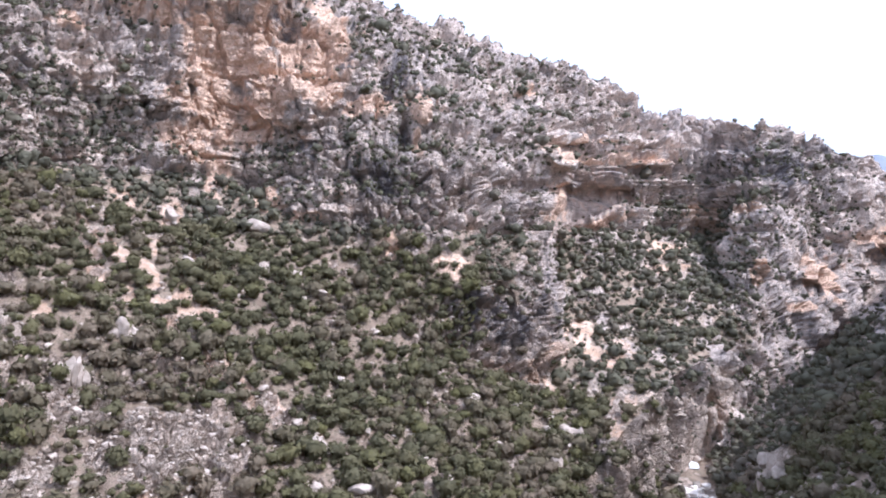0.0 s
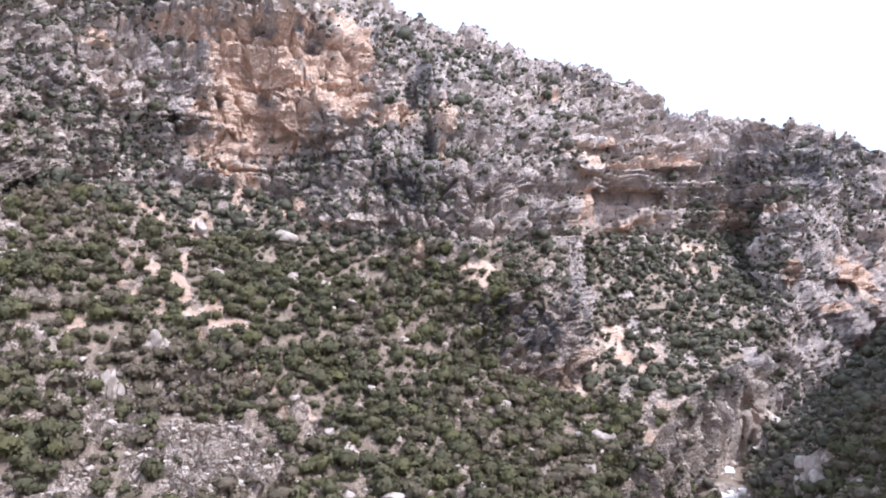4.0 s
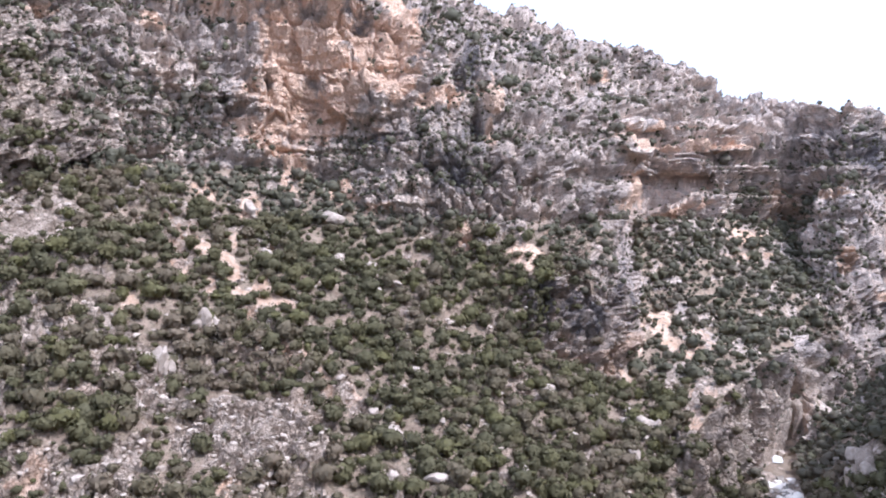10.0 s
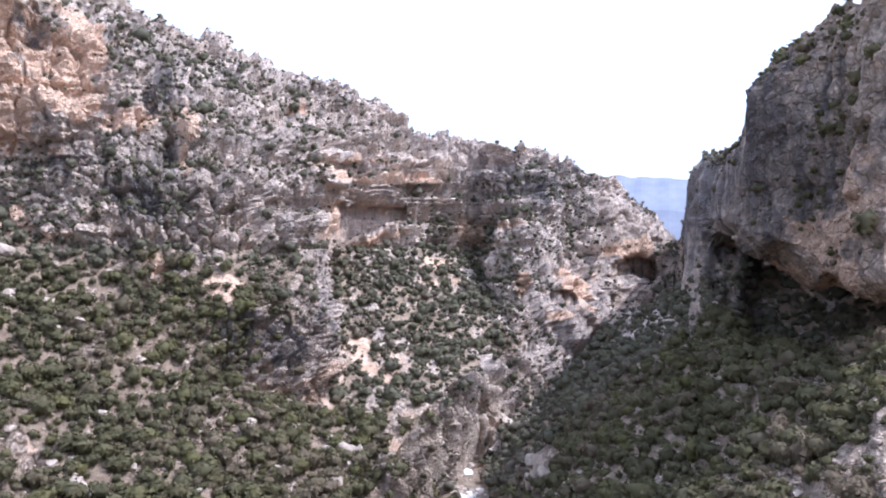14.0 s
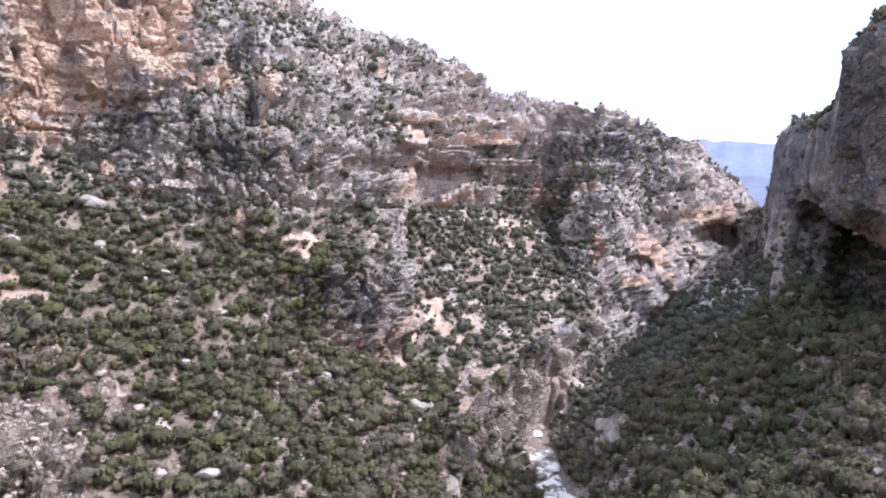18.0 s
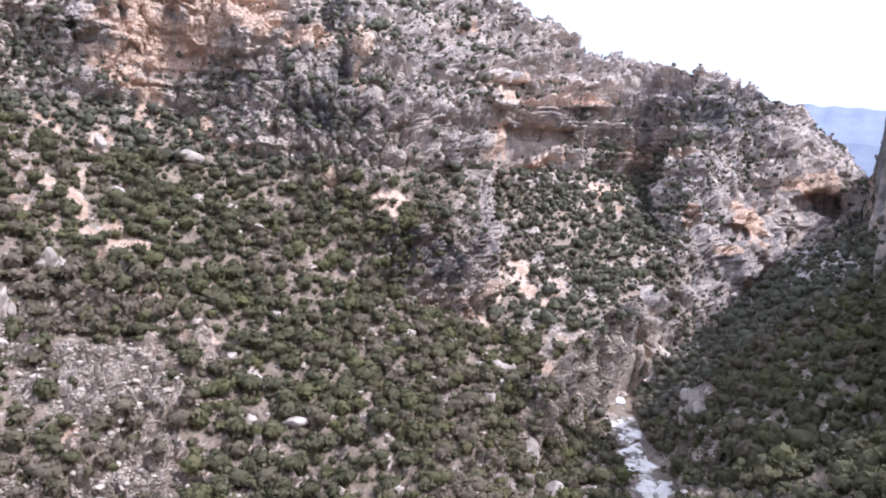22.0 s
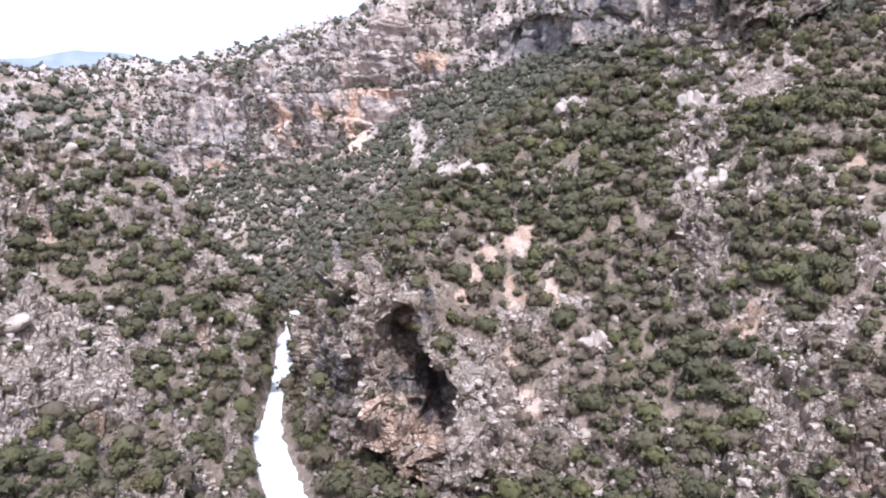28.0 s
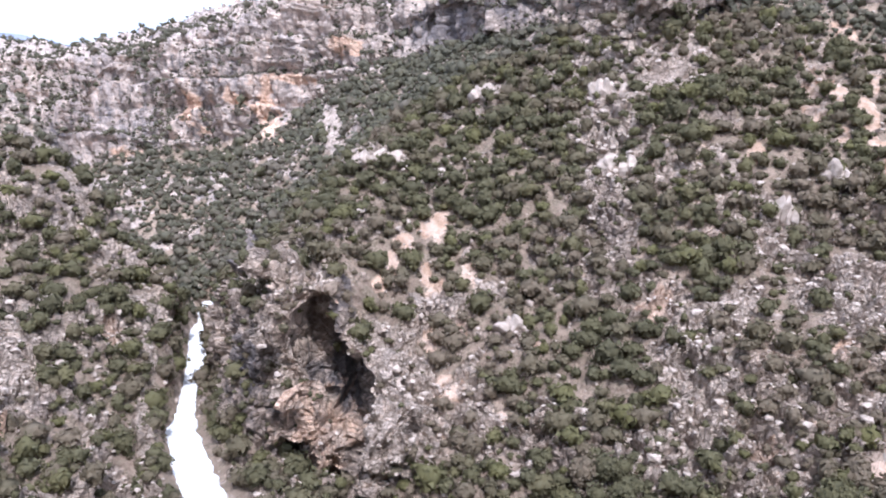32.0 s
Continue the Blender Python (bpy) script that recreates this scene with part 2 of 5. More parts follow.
section(-61, (50, -55.5), (118, -76.6), (155, -75.6), (165, -48.9), (190, -43.9), (230, -61.6), (380, -30.6), (393, -3.4), (405, 17.7), (500, 32.3))
section(-58, (50, -57.5), (112, -77.0), (149, -76.9), (158, -42.3), (190, -35.2), (235, -50.0), (365, -22.3), (378, 6.6), (390, 24.5), (480, 38.6))
section(-55, (50, -57.5), (106, -77.0), (143, -78.6), (153, -42.4), (205, -25.9), (245, -38.8), (350, -14.1), (362, 12.6), (375, 39.4), (470, 66.1))
section(-51, (50, -57.5), (100, -75.4), (130, -78.1), (150, -60.6), (212, -20.4), (240, -22.3), (335, 0.0), (347, 18.2), (360, 50.6), (460, 89.4))
section(-46, (50, -57.5), (98, -75.2), (125, -75.1), (150, -60.6), (200, -28.1), (250, -6.1), (300, 5.2), (304.2, 23.9), (310.5, 54.7), (354.6, 81.9))
section(-40, (50, -57.5), (97, -75), (125, -73.6), (148, -56.8), (185, -31), (235, -4.1), (262, 7.3), (267, 28.1), (273.8, 58.2), (328.4, 88))
section(-34, (50, -57.5), (97, -75), (122, -73.3), (150, -54.6), (185, -26), (210, -7.3), (225, 3.1), (228.4, 20), (237.6, 50.5), (306.9, 88))
section(-28, (50, -57.5), (98, -73.8), (125, -72.2), (155, -50.4), (190, -25), (230, 0), (262, 16), (267.5, 37.5), (278, 74.5), (328.4, 113))
section(-22, (50, -57.5), (100, -74), (130, -70.6), (160, -48.9), (200, -26.3), (240, -4.2), (265, 11.6), (271.3, 38.2), (279.7, 80.2), (330.1, 120.2))
section(-16, (50, -57.5), (102, -75.5), (135, -68.8), (165, -50.4), (205, -28.8), (245, -4.3), (268, 14), (273.9, 43.4), (280.6, 85.8), (331.8, 120.8))
section(-10, (50, -57.5), (104, -75.6), (138, -68.8), (170, -52), (210, -31.4), (245, -10.7), (258, 0), (267.2, 28.1), (277.7, 69.2), (326, 105.4))
section(-4, (50, -57.5), (106, -75.6), (140, -68.3), (172, -55.9), (228, -28), (243, -12.7), (252, 0), (261.7, 20.6), (284.8, 52.8), (326.8, 82.2))
section(2, (50, -57.5), (110, -75.6), (145, -68.2), (175, -60.3), (226, -39), (238, -18.7), (255, -1.3), (265.5, 16.2), (288.6, 43.2), (328.5, 76))
section(7, (50, -55.5), (120, -75), (152, -70.2), (188, -61.1), (238, -46.3), (252, -24.3), (280, -2.4), (290.5, 19.3), (318.6, 40.9), (343, 71.1))
section(8, (50, -55.5), (122, -74.8), (154, -70.5), (189, -61.8), (227, -49.9), (285, -30), (328, -2.9), (333.9, 23.3), (348.2, 44.6), (370.8, 75.4))
section(9, (50, -55.5), (124, -74.5), (156, -71.1), (190, -62.5), (228, -51), (290, -30.5), (335, -2.3), (339.6, 23.8), (353.1, 45.2), (374.9, 75.1))
section(12, (50, -55.5), (135, -74.8), (165, -73.5), (205, -73), (213, -56.3), (290, -35.6), (345, 0), (349.6, 24.5), (361.8, 41.3), (380.7, 63.7))
section(13.4, (50, -55.5), (142, -74.9), (185, -74.7), (222, -74.7), (230, -51.4), (295, -36.2), (355, 0), (359.6, 23.9), (371.8, 40.4), (387.8, 54.5))
section(15, (50, -55.5), (150, -75.8), (205, -75), (240, -74.3), (250, -46.8), (300, -36.8), (370, 0), (374.2, 22.8), (384.7, 40.5), (399.4, 54.7))
section(18, (50, -53.6), (150, -75.1), (200, -74.8), (281, -74.2), (290, -41.8), (320, -36.5), (385, -3.4), (389.2, 20.4), (399.7, 38.4), (412.3, 53.5))
section(19.5, (50, -51.8), (150, -75.1), (203, -74.7), (280, -70.9), (288, -58.6), (305, -53.8), (345, -24.1), (366, 9.5), (380.7, 35.9), (391.2, 49.4))
section(21, (50, -51.8), (150, -75.1), (203, -74.7), (262, -66.3), (290, -61.6), (310, -71.6), (330, -40.5), (359.4, 0), (376.2, 34.9), (384.6, 47.2))
section(24, (50, -50), (130, -63.4), (190, -59.9), (260, -52.9), (310, -49.1), (340, -72.3), (362, -31.7), (390.6, 6.8), (401.1, 28), (411.6, 44))
section(27, (50, -46.6), (120, -58.5), (180, -53.3), (250, -41.8), (330, -31.2), (370, -71.9), (400, -24.5), (412.6, 3.6), (421, 22.1), (433.6, 34.9))
section(30, (50, -45), (115, -56.1), (170, -50.4), (240, -33.7), (350, -20.8), (400, -63.4), (440, -19.2), (444.2, 0), (448.4, 11.7), (458.9, 23))
section(31.6, (50, -45.0), (112, -54.6), (165, -48.9), (230, -32.3), (335, -14.0), (400, -42.0), (440, -26.9), (455, -15.9), (465, -8.1), (490, -2.6))
section(32.3, (50, -45.0), (111, -54.1), (163, -48.0), (226, -31.0), (296, -16.5), (300, -13.6), (303, -5.3), (306, 8.0), (310, 17.3), (335, 19.3))
section(33.2, (50, -45.0), (110, -53.7), (160, -46.8), (220, -27.0), (270, -12.5), (282, -9.0), (285, -0.5), (286, 12.0), (292, 29.1), (330, 34.1))
section(35.6, (50, -43.5), (105, -51.2), (140, -44.5), (185, -30.5), (214, -23.5), (270, -22.0), (290, 3.0), (216, 6.2), (222, 25.6), (260, 31.0))
section(36.3, (50, -43.5), (104, -50.7), (138, -44.0), (180, -31.0), (208, -27.4), (275, -29.5), (300, 1.0), (207, 3.0), (213, 36.5), (240, 43.6))
section(38, (50, -43.5), (102, -49.7), (134, -43.0), (172, -28.0), (199, -24.3), (270, -27.0), (300, -2.5), (197, 0.5), (204, 42.0), (228, 50.0))
section(40, (50, -43.5), (100, -48.8), (130, -42.2), (164, -30.5), (190, -27.6), (265, -30.0), (290, -8.5), (188, -7.5), (195, 43.0), (215, 53.5))
section(44, (48, -40.3), (95, -48.4), (122, -38.0), (150, -24.0), (170, -19.5), (245, -24.0), (270, -7.5), (168, -6.0), (176, 43.5), (192, 60.5))
section(52, (50, -42.0), (100, -44.5), (135, -38.7), (170, -30.0), (200, -21.0), (215, -15.0), (222, 0.0), (228, 15.9), (236, 37.4), (270, 52.5))
section(60, (50, -39.1), (100, -36.4), (140, -29.8), (180, -22.1), (220, -15.4), (240, -8.4), (255, 0.0), (265, 9.3), (280, 24.5), (320, 33.6))
section(100, (8, -4.6), (14, -5.1), (22, -3.1), (32, 0.0), (44, 4.6), (56, 9.9), (68, 15.7), (80, 21.4), (95, 29.0), (130, 47.3))
section(180, (8, -0.6), (14, 0.5), (22, 2.3), (32, 5.1), (44, 9.4), (56, 14.0), (68, 19.5), (80, 26.0), (95, 32.7), (130, 52.5))
section(220, (8, -4.6), (14, -5.1), (22, -4.7), (32, -3.4), (44, 0.0), (56, 3.9), (68, 9.6), (80, 14.1), (95, 20.2), (130, 34.8))
section(250, (40, -33.6), (70, -40.4), (90, -36.4), (120, -29.9), (190, -13.3), (220, -7.7), (260, 0.0), (300, 10.5), (340, 23.8), (400, 42.0))

bearings = np.concatenate([np.arange(-87.0, -63.0, 0.15), np.arange(-63.0, -51.0, 0.09), np.arange(-51.0, 5.8, 0.15), np.arange(5.8, 9.0, 0.07), np.arange(9.0, 11.5, 0.14),
                           np.arange(11.5, 21.0, 0.06), np.arange(21.0, 47.01, 0.15), np.arange(49.0, 272.5, 2.5)])
sb_list = np.array([s[0] for s in sections])
lines_r, lines_z = [], []
for k in range(10):
    for store, c in ((lines_r, 0), (lines_z, 1)):
        xs = np.concatenate([sb_list, [sb_list[0] + 360]])
        ys = np.array([s[1][k][c] for s in sections] + [sections[0][1][k][c]], float)
        v = np.interp(bearings, xs, ys)
        soft = v.copy()
        for _ in range(10):
            soft[1:-1] = (soft[:-2] + 2 * soft[1:-1] + soft[2:]) / 4
        store.append(np.where(bearings < 31.3, soft, v))
# lookout rock below the eye, and the plateau behind the skyline
ones = np.ones_like(bearings)
lines_r = [0.0 * ones, 3.0 * ones, 6.0 * ones] + lines_r + [lines_r[9] + 260, 1800 * ones, 4700 * ones]
lines_z = [-1.7 * ones, -1.9 * ones, -6.5 * ones] + lines_z + [lines_z[9] - 12, -60 * ones, -60 * ones]
back = (bearings > 80) & (bearings < 235)
lines_z[2] = np.where(back, -1.8, lines_z[2])
STEPS = [2, 3, 8, 10, 34, 66, 78, 40, 62, 62, 62, 46, 8, 5, 4]
R, Z = [], []
for k, n in enumerate(STEPS):
    for q in range(n):
        u = q / n
        R.append(lines_r[k] * (1 - u) + lines_r[k + 1] * u)
        Z.append(lines_z[k] * (1 - u) + lines_z[k + 1] * u)
R.append(lines_r[-1]), Z.append(lines_z[-1])
R, Z = np.array(R), np.array(Z)
# soften the edges between the bands
for _ in range(6):
    R[20:-18] = (R[19:-19] + 2 * R[20:-18] + R[21:-17]) / 4
    Z[20:-18] = (Z[19:-19] + 2 * Z[20:-18] + Z[21:-17]) / 4
BEAR = np.broadcast_to(bearings, R.shape)
RISE = np.degrees(np.arctan2(Z, R))
rad = np.radians(BEAR)
P = np.stack([R * np.sin(rad), R * np.cos(rad), Z], -1)


def normals(p):
    du = np.empty_like(p)
    du[:, 1:-1] = p[:, 2:] - p[:, :-2]
    du[:, 0], du[:, -1] = p[:, 1] - p[:, -1], p[:, 0] - p[:, -2]
    dv = np.gradient(p, axis=0)
    n = np.cross(du, dv)
    return n / np.maximum(np.linalg.norm(n, axis=-1, keepdims=True), 1e-9)


N = normals(P)
for _ in range(8):
    N[1:-1] = (N[:-2] + 2 * N[1:-1] + N[2:]) / 4
    N[:, 1:-1] = (N[:, :-2] + 2 * N[:, 1:-1] + N[:, 2:]) / 4
N /= np.maximum(np.linalg.norm(N, axis=-1, keepdims=True), 1e-9)
steep = smooth(1 - np.abs(N[..., 2]), 0.28, 0.55)
row_no = np.arange(R.shape[0])[:, None] + 0 * R
foot, top = sum(STEPS[:9]), sum(STEPS[:12])
upper = smooth(row_no, foot - 6, foot + 8) * (1 - smooth(row_no, top, top + 6))
steep = np.maximum(steep, 0.82 * upper)
wob_b = (rough_noise(P, 14, 3, 71) - 0.5) * 2
wob_r = (rough_noise(P, 14, 3, 83) - 0.5) * 2
wob_f = (rough_noise(P, 5, 3, 89, 0.65) - 0.5) * 2


def spot_mask(bearing, rise, wide, high, lean=0.0, ragged=0.35, edge=0.5):
    """1 inside a ragged oval of the hillside round a bearing and rise, 0 outside; wide and high are its half sizes in degrees, lean turns it."""
    c, s = math.cos(radians(lean)), math.sin(radians(lean))
    a, b = BEAR - bearing, RISE - rise
    u, v = (a * c + b * s) / wide, (-a * s + b * c) / high
    d = np.sqrt(u * u + v * v) + ragged * (0.7 * wob_b + 0.7 * wob_r + 1.6 * wob_f)
    return 1 - smooth(d, 1 - edge, 1 + edge)


# ---- dry river bed ----
def place(bearing, dist, z=0.0):
    return Vector((dist * math.sin(radians(bearing)), dist * math.cos(radians(bearing)), z))


river_line = [place(-63.3, 258, -71.4), place(-63.8, 242, -72.6), place(-64.7, 224, -73.8), place(-65.6, 207, -75), place(-66.1, 194, -75), place(-66.4, 182, -75), place(-66.2, 172, -75), place(-65.9, 161, -75), place(-65.6, 149, -75), place(-64.1, 134, -75.5),
              place(-57, 116, -75.5), place(-45, 104, -75.5), place(-30, 101, -75.5), place(-15, 104, -75.5), place(0, 112, -75.5), place(9, 128, -75.5), place(16, 150, -75.4), place(20.0, 173, -75.3), place(20.9, 187, -75.2), place(20.1, 202, -75.1),
              place(18.7, 220, -75), place(17.9, 243, -74.8), place(17.5, 265, -74.4), place(17.7, 287, -74), place(20.5, 312, -73.5)]


def curve_points(pts, n):
    out = []
    for i in range(len(pts) - 1):
        p0, p1, p2, p3 = pts[max(i - 1, 0)], pts[i], pts[i + 1], pts[min(i + 2, len(pts) - 1)]
        for q in range(n):
            t = q / n
            out.append(0.5 * (2 * p1 + (p2 - p0) * t + (2 * p0 - 5 * p1 + 4 * p2 - p3) * t * t + (3 * p1 - p0 - 3 * p2 + p3) * t ** 3))
    return out + [pts[-1]]


river_pts = curve_points(river_line, 12)
rp = np.array([tuple(v) for v in river_pts])
near_river = np.full(R.shape, 1e3)
river_z = np.zeros(R.shape)
for q in rp:
    d = np.hypot(P[..., 0] - q[0], P[..., 1] - q[1])
    closer = d < near_river
    near_river = np.where(closer, d, near_river)
    river_z = np.where(closer, q[2], river_z)
bed = 1 - smooth(near_river, 3.2, 7.0)
low = 1 - smooth(P[..., 2], -66, -60)
bed *= low

# ---- relief ----
near_fade = smooth(R, 40, 70)
far_fade = 1 - smooth(R, 700, 1500)
rocky = smooth(rough_noise(P, 15, 4, 5), 0.525, 0.59) * (1 - steep)
ochre, soil, pale = np.zeros(R.shape), np.zeros(R.shape), np.zeros(R.shape)
green, lush, dark = np.ones(R.shape), np.zeros(R.shape), np.zeros(R.shape)
extra, recess, flute_area, cave = (np.zeros(R.shape) for _ in range(4))


def ochre_patch(*a):
    np.maximum(ochre, spot_mask(*a, ragged=0.6, edge=0.8), out=ochre)


def warm_wall(bearing, rise, wide, high, lean, strength):
    np.maximum(ochre, strength * spot_mask(bearing, rise, wide, high, lean, 0.5, 0.9), out=ochre)


# darkens rock colour for stain streaks and for painted shade
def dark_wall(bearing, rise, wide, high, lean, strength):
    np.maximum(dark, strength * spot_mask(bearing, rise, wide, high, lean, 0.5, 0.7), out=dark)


def soil_patch(*a):
    np.maximum(soil, spot_mask(*a, ragged=0.55, edge=0.35), out=soil)


def pale_patch(*a):
    np.maximum(pale, spot_mask(*a, ragged=0.38, edge=0.4), out=pale)


def hollow(bearing, rise, wide, high, lean, depth):
    m = spot_mask(bearing, rise, wide, high, lean, 0.12, 0.14)
    np.maximum(recess, depth * m, out=recess)
    np.multiply(green, 1 - 0.9 * m, out=green)


def grotto(left, right, floor, roof, slope, depth):
    """A square-cut cave: upright left edge, level roof, floor that climbs to the right."""
    a = BEAR + 0.18 * wob_b
    e = RISE + 0.12 * wob_r
    ground_line = floor + slope * (a - left)
    m = smooth(a, left, left + 0.25) * (1 - smooth(a, right - 0.7, right)) * smooth(e, ground_line, ground_line + 0.35) * (1 - smooth(e, roof - 0.25, roof + 0.1))
    np.maximum(recess, depth * m, out=recess)
    np.multiply(green, 1 - 0.95 * m, out=green)
    np.maximum(cave, m, out=cave)


def bulge(bearing, rise, wide, high, lean, depth):
    np.add(extra, depth * spot_mask(bearing, rise, wide, high, lean, 0.25, 0.2), out=extra)


gaps = smooth(rough_noise(P, 9, 2, 87), 0.40, 0.55)


def wooded(bearing, rise, wide, high, lean, times):
    m = spot_mask(bearing, rise, wide, high, lean, 0.6, 0.9) * (0.35 + 0.65 * gaps)
    np.multiply(green, 1 + 0.9 * (times - 1) * m, out=green)
    np.maximum(lush, m, out=lush)


def flute(*a):
    np.maximum(flute_area, 1.6 * spot_mask(*a), out=flute_area)


def bald(bearing, rise, wide, high, lean, times):
    np.multiply(green, 1 + (times - 1) * spot_mask(bearing, rise, wide, high, lean), out=green)


ochre_patch(-16.05, 8.76, 1.66, 4.53, -8)
ochre_patch(-18.16, 5.27, 1.18, 1.03, 0)
ochre_patch(-12.03, 9.67, 2.84, 1.10, -12)
ochre_patch(-9.11, 9.76, 1.50, 1.66, 0)
ochre_patch(-13.04, 12.98, 0.55, 1.66, 0)
ochre_patch(-5.73, 7.38, 1.34, 0.47, 0)
ochre_patch(-19.47, 13.33, 2.44, 0.95, 0)
ochre_patch(-15.79, 3.05, 0.79, 1.58, 0)
ochre_patch(-12.30, 1.50, 1.26, 1.18, 0)
ochre_patch(-24.51, 12.57, 1.03, 0.87, 0)
ochre_patch(-30.90, 12.27, 0.95, 0.32, 0)
ochre_patch(7.87, 0.91, 0.35, 1.42, 0)
ochre_patch(10.50, 0.30, 2.05, 0.39, 24)
ochre_patch(9.82, 5.84, 1.89, 0.20, 0)
ochre_patch(5.49, 8.63, 0.47, 0.28, 0)
ochre_patch(0.73, -2.91, 1.03, 0.87, 0)
ochre_patch(-3.42, -1.42, 0.79, 0.59, 0)
ochre_patch(14.98, -1.40, 1.10, 0.51, 0)
ochre_patch(-2.01, 7.39, 0.39, 1.50, 0)
ochre_patch(24.65, -2.81, 0.55, 1.66, 0)
ochre_patch(28.01, -0.13, 1.10, 0.79, 0)
ochre_patch(22.67, -4.89, 0.79, 0.35, 0)
ochre_patch(-53.08, 1.27, 1.03, 0.87, -40)
ochre_patch(-57.01, -0.85, 1.10, 0.35, 0)
ochre_patch(-60.55, -2.24, 0.51, 0.79, 0)
ochre_patch(-63.43, -2.50, 0.87, 1.10, 0)
ochre_patch(-58.49, -3.27, 0.87, 1.89, 0)
ochre_patch(-68.14, -5.29, 0.79, 0.43, 0)
ochre_patch(-57.22, -23.84, 1.81, 1.66, 0)
ochre_patch(-55.19, -25.48, 1.03, 0.63, 0)
ochre_patch(-55.49, -17.12, 0.51, 1.03, 0)
soil_patch(-22.21, -2.00, 1.58, 0.47, -32)
soil_patch(-20.42, -3.19, 1.42, 0.43, -18)
soil_patch(-17.47, -5.47, 0.43, 1.58, 0)
soil_patch(-18.53, -5.66, 1.03, 0.47, 0)
soil_patch(-16.64, -6.32, 1.18, 0.71, 0)
soil_patch(-20.98, -5.27, 0.35, 0.63, 0)
soil_patch(-21.40, 1.34, 0.79, 0.35, 0)
soil_patch(-14.23, -9.95, 0.39, 0.87, 35)
soil_patch(-28.58, -11.74, 1.03, 0.47, 0)
soil_patch(-31.68, -15.79, 0.55, 1.18, 0)
soil_patch(-32.31, -16.88, 1.03, 0.32, 0)
soil_patch(-25.10, -11.19, 1.03, 0.47, 0)
soil_patch(-11.06, -12.50, 0.47, 1.34, 30)
soil_patch(-19.44, -19.19, 1.03, 0.63, 0)
soil_patch(-47.09, -11.41, 0.67, 1.06, 0)
soil_patch(-45.09, -14.79, 0.51, 0.71, 0)
soil_patch(-31.14, -15.92, 0.39, 1.18, 0)
soil_patch(-32.14, -17.00, 0.79, 0.28, 0)
soil_patch(-28.62, -11.76, 0.87, 0.35, 0)
soil_patch(-18.31, 0.32, 0.43, 0.63, 0)
soil_patch(-17.13, -25.98, 1.26, 0.87, 0)
soil_patch(-19.72, -18.96, 1.03, 1.03, 0)
soil_patch(-8.14, -15.12, 0.87, 1.03, 0)
soil_patch(-43.22, -24.46, 0.63, 0.55, 0)
soil_patch(-10.49, -12.91, 0.39, 1.34, 25)
soil_patch(5.69, -9.69, 2.05, 0.43, 14)
soil_patch(11.98, -8.59, 1.66, 0.63, 0)
soil_patch(7.93, -8.44, 0.79, 0.43, 0)
soil_patch(7.30, -10.44, 1.26, 0.43, 0)
soil_patch(17.30, 1.02, 1.03, 1.18, 0)
soil_patch(13.06, -8.48, 1.26, 0.51, 0)
soil_patch(4.76, -9.80, 1.66, 0.32, 0)
soil_patch(7.90, -8.60, 0.59, 0.43, 0)
soil_patch(6.75, -10.44, 0.79, 0.71, 0)
soil_patch(11.98, -12.96, 0.87, 0.35, 0)
soil_patch(-79.85, -7.32, 0.67, 0.63, 0)
soil_patch(-78.83, -8.32, 0.55, 0.39, -40)
soil_patch(-78.04, -21.09, 1.03, 0.47, 0)
pale_patch(-35.62, -1.69, 1.50, 0.63, 0)
pale_patch(-34.64, -4.58, 1.66, 1.66, 0)
pale_patch(-35.62, -7.71, 1.66, 0.87, 0)
pale_patch(-24.20, -9.88, 1.26, 1.18, 0)
pale_patch(-17.89, -15.06, 3.00, 1.34, -20)
pale_patch(-29.84, -20.16, 1.89, 1.58, 0)
pale_patch(-28.71, -24.09, 2.05, 2.37, 0)
pale_patch(-32.66, -25.72, 1.58, 2.05, 0)
pale_patch(-14.51, -18.80, 0.79, 2.52, 0)
pale_patch(-15.39, -23.96, 1.26, 1.58, 0)
pale_patch(-51.56, -20.86, 1.34, 3.15, 0)
pale_patch(-50.21, -24.69, 2.76, 3.15, 0)
pale_patch(-44.49, -25.13, 1.26, 2.37, 0)
pale_patch(-47.60, -16.80, 2.37, 1.10, 0)
pale_patch(-43.56, -15.63, 1.26, 0.63, 0)
pale_patch(-51.46, -6.26, 2.05, 0.51, 6)
pale_patch(-31.76, -0.56, 2.37, 1.58, 0)
pale_patch(-54.59, -4.30, 0.95, 1.58, 0)
pale_patch(-80.41, -15.47, 2.76, 1.03, -35)
pale_patch(-76.92, -17.85, 3.15, 1.18, -35)
pale_patch(-82.82, -18.56, 2.37, 2.37, 0)
pale_patch(-73.12, -26.44, 1.58, 1.18, 0)
pale_patch(-68.78, -22.73, 0.79, 2.37, 0)
pale_patch(-16.27, -14.98, 1.97, 1.58, 0)
pale_patch(22.64, -14.87, 0.87, 1.03, 0)
hollow(-2.96, 6.03, 0.51, 0.87, 0, 3)
hollow(-29.23, 2.44, 1.18, 0.71, 0, 5)
hollow(-11.49, 12.68, 1.26, 1.89, 0, 5)
hollow(-4.19, 8.90, 0.47, 1.34, 0, 5)
hollow(-45.29, 2.44, 2.37, 1.42, 0, 6)
hollow(-49.99, -27.58, 0.87, 0.39, -20, 5)
hollow(-60.52, -12.71, 0.47, 2.17, 0, 8)
hollow(4.21, -5.49, 1.0, 1.7, 0, 3)
hollow(28.71, -1.61, 1.50, 1.18, 0, 14)
hollow(23.38, -3.63, 0.87, 0.63, 0, 6)
hollow(-78.00, -20.74, 1.34, 0.35, 0, 4)
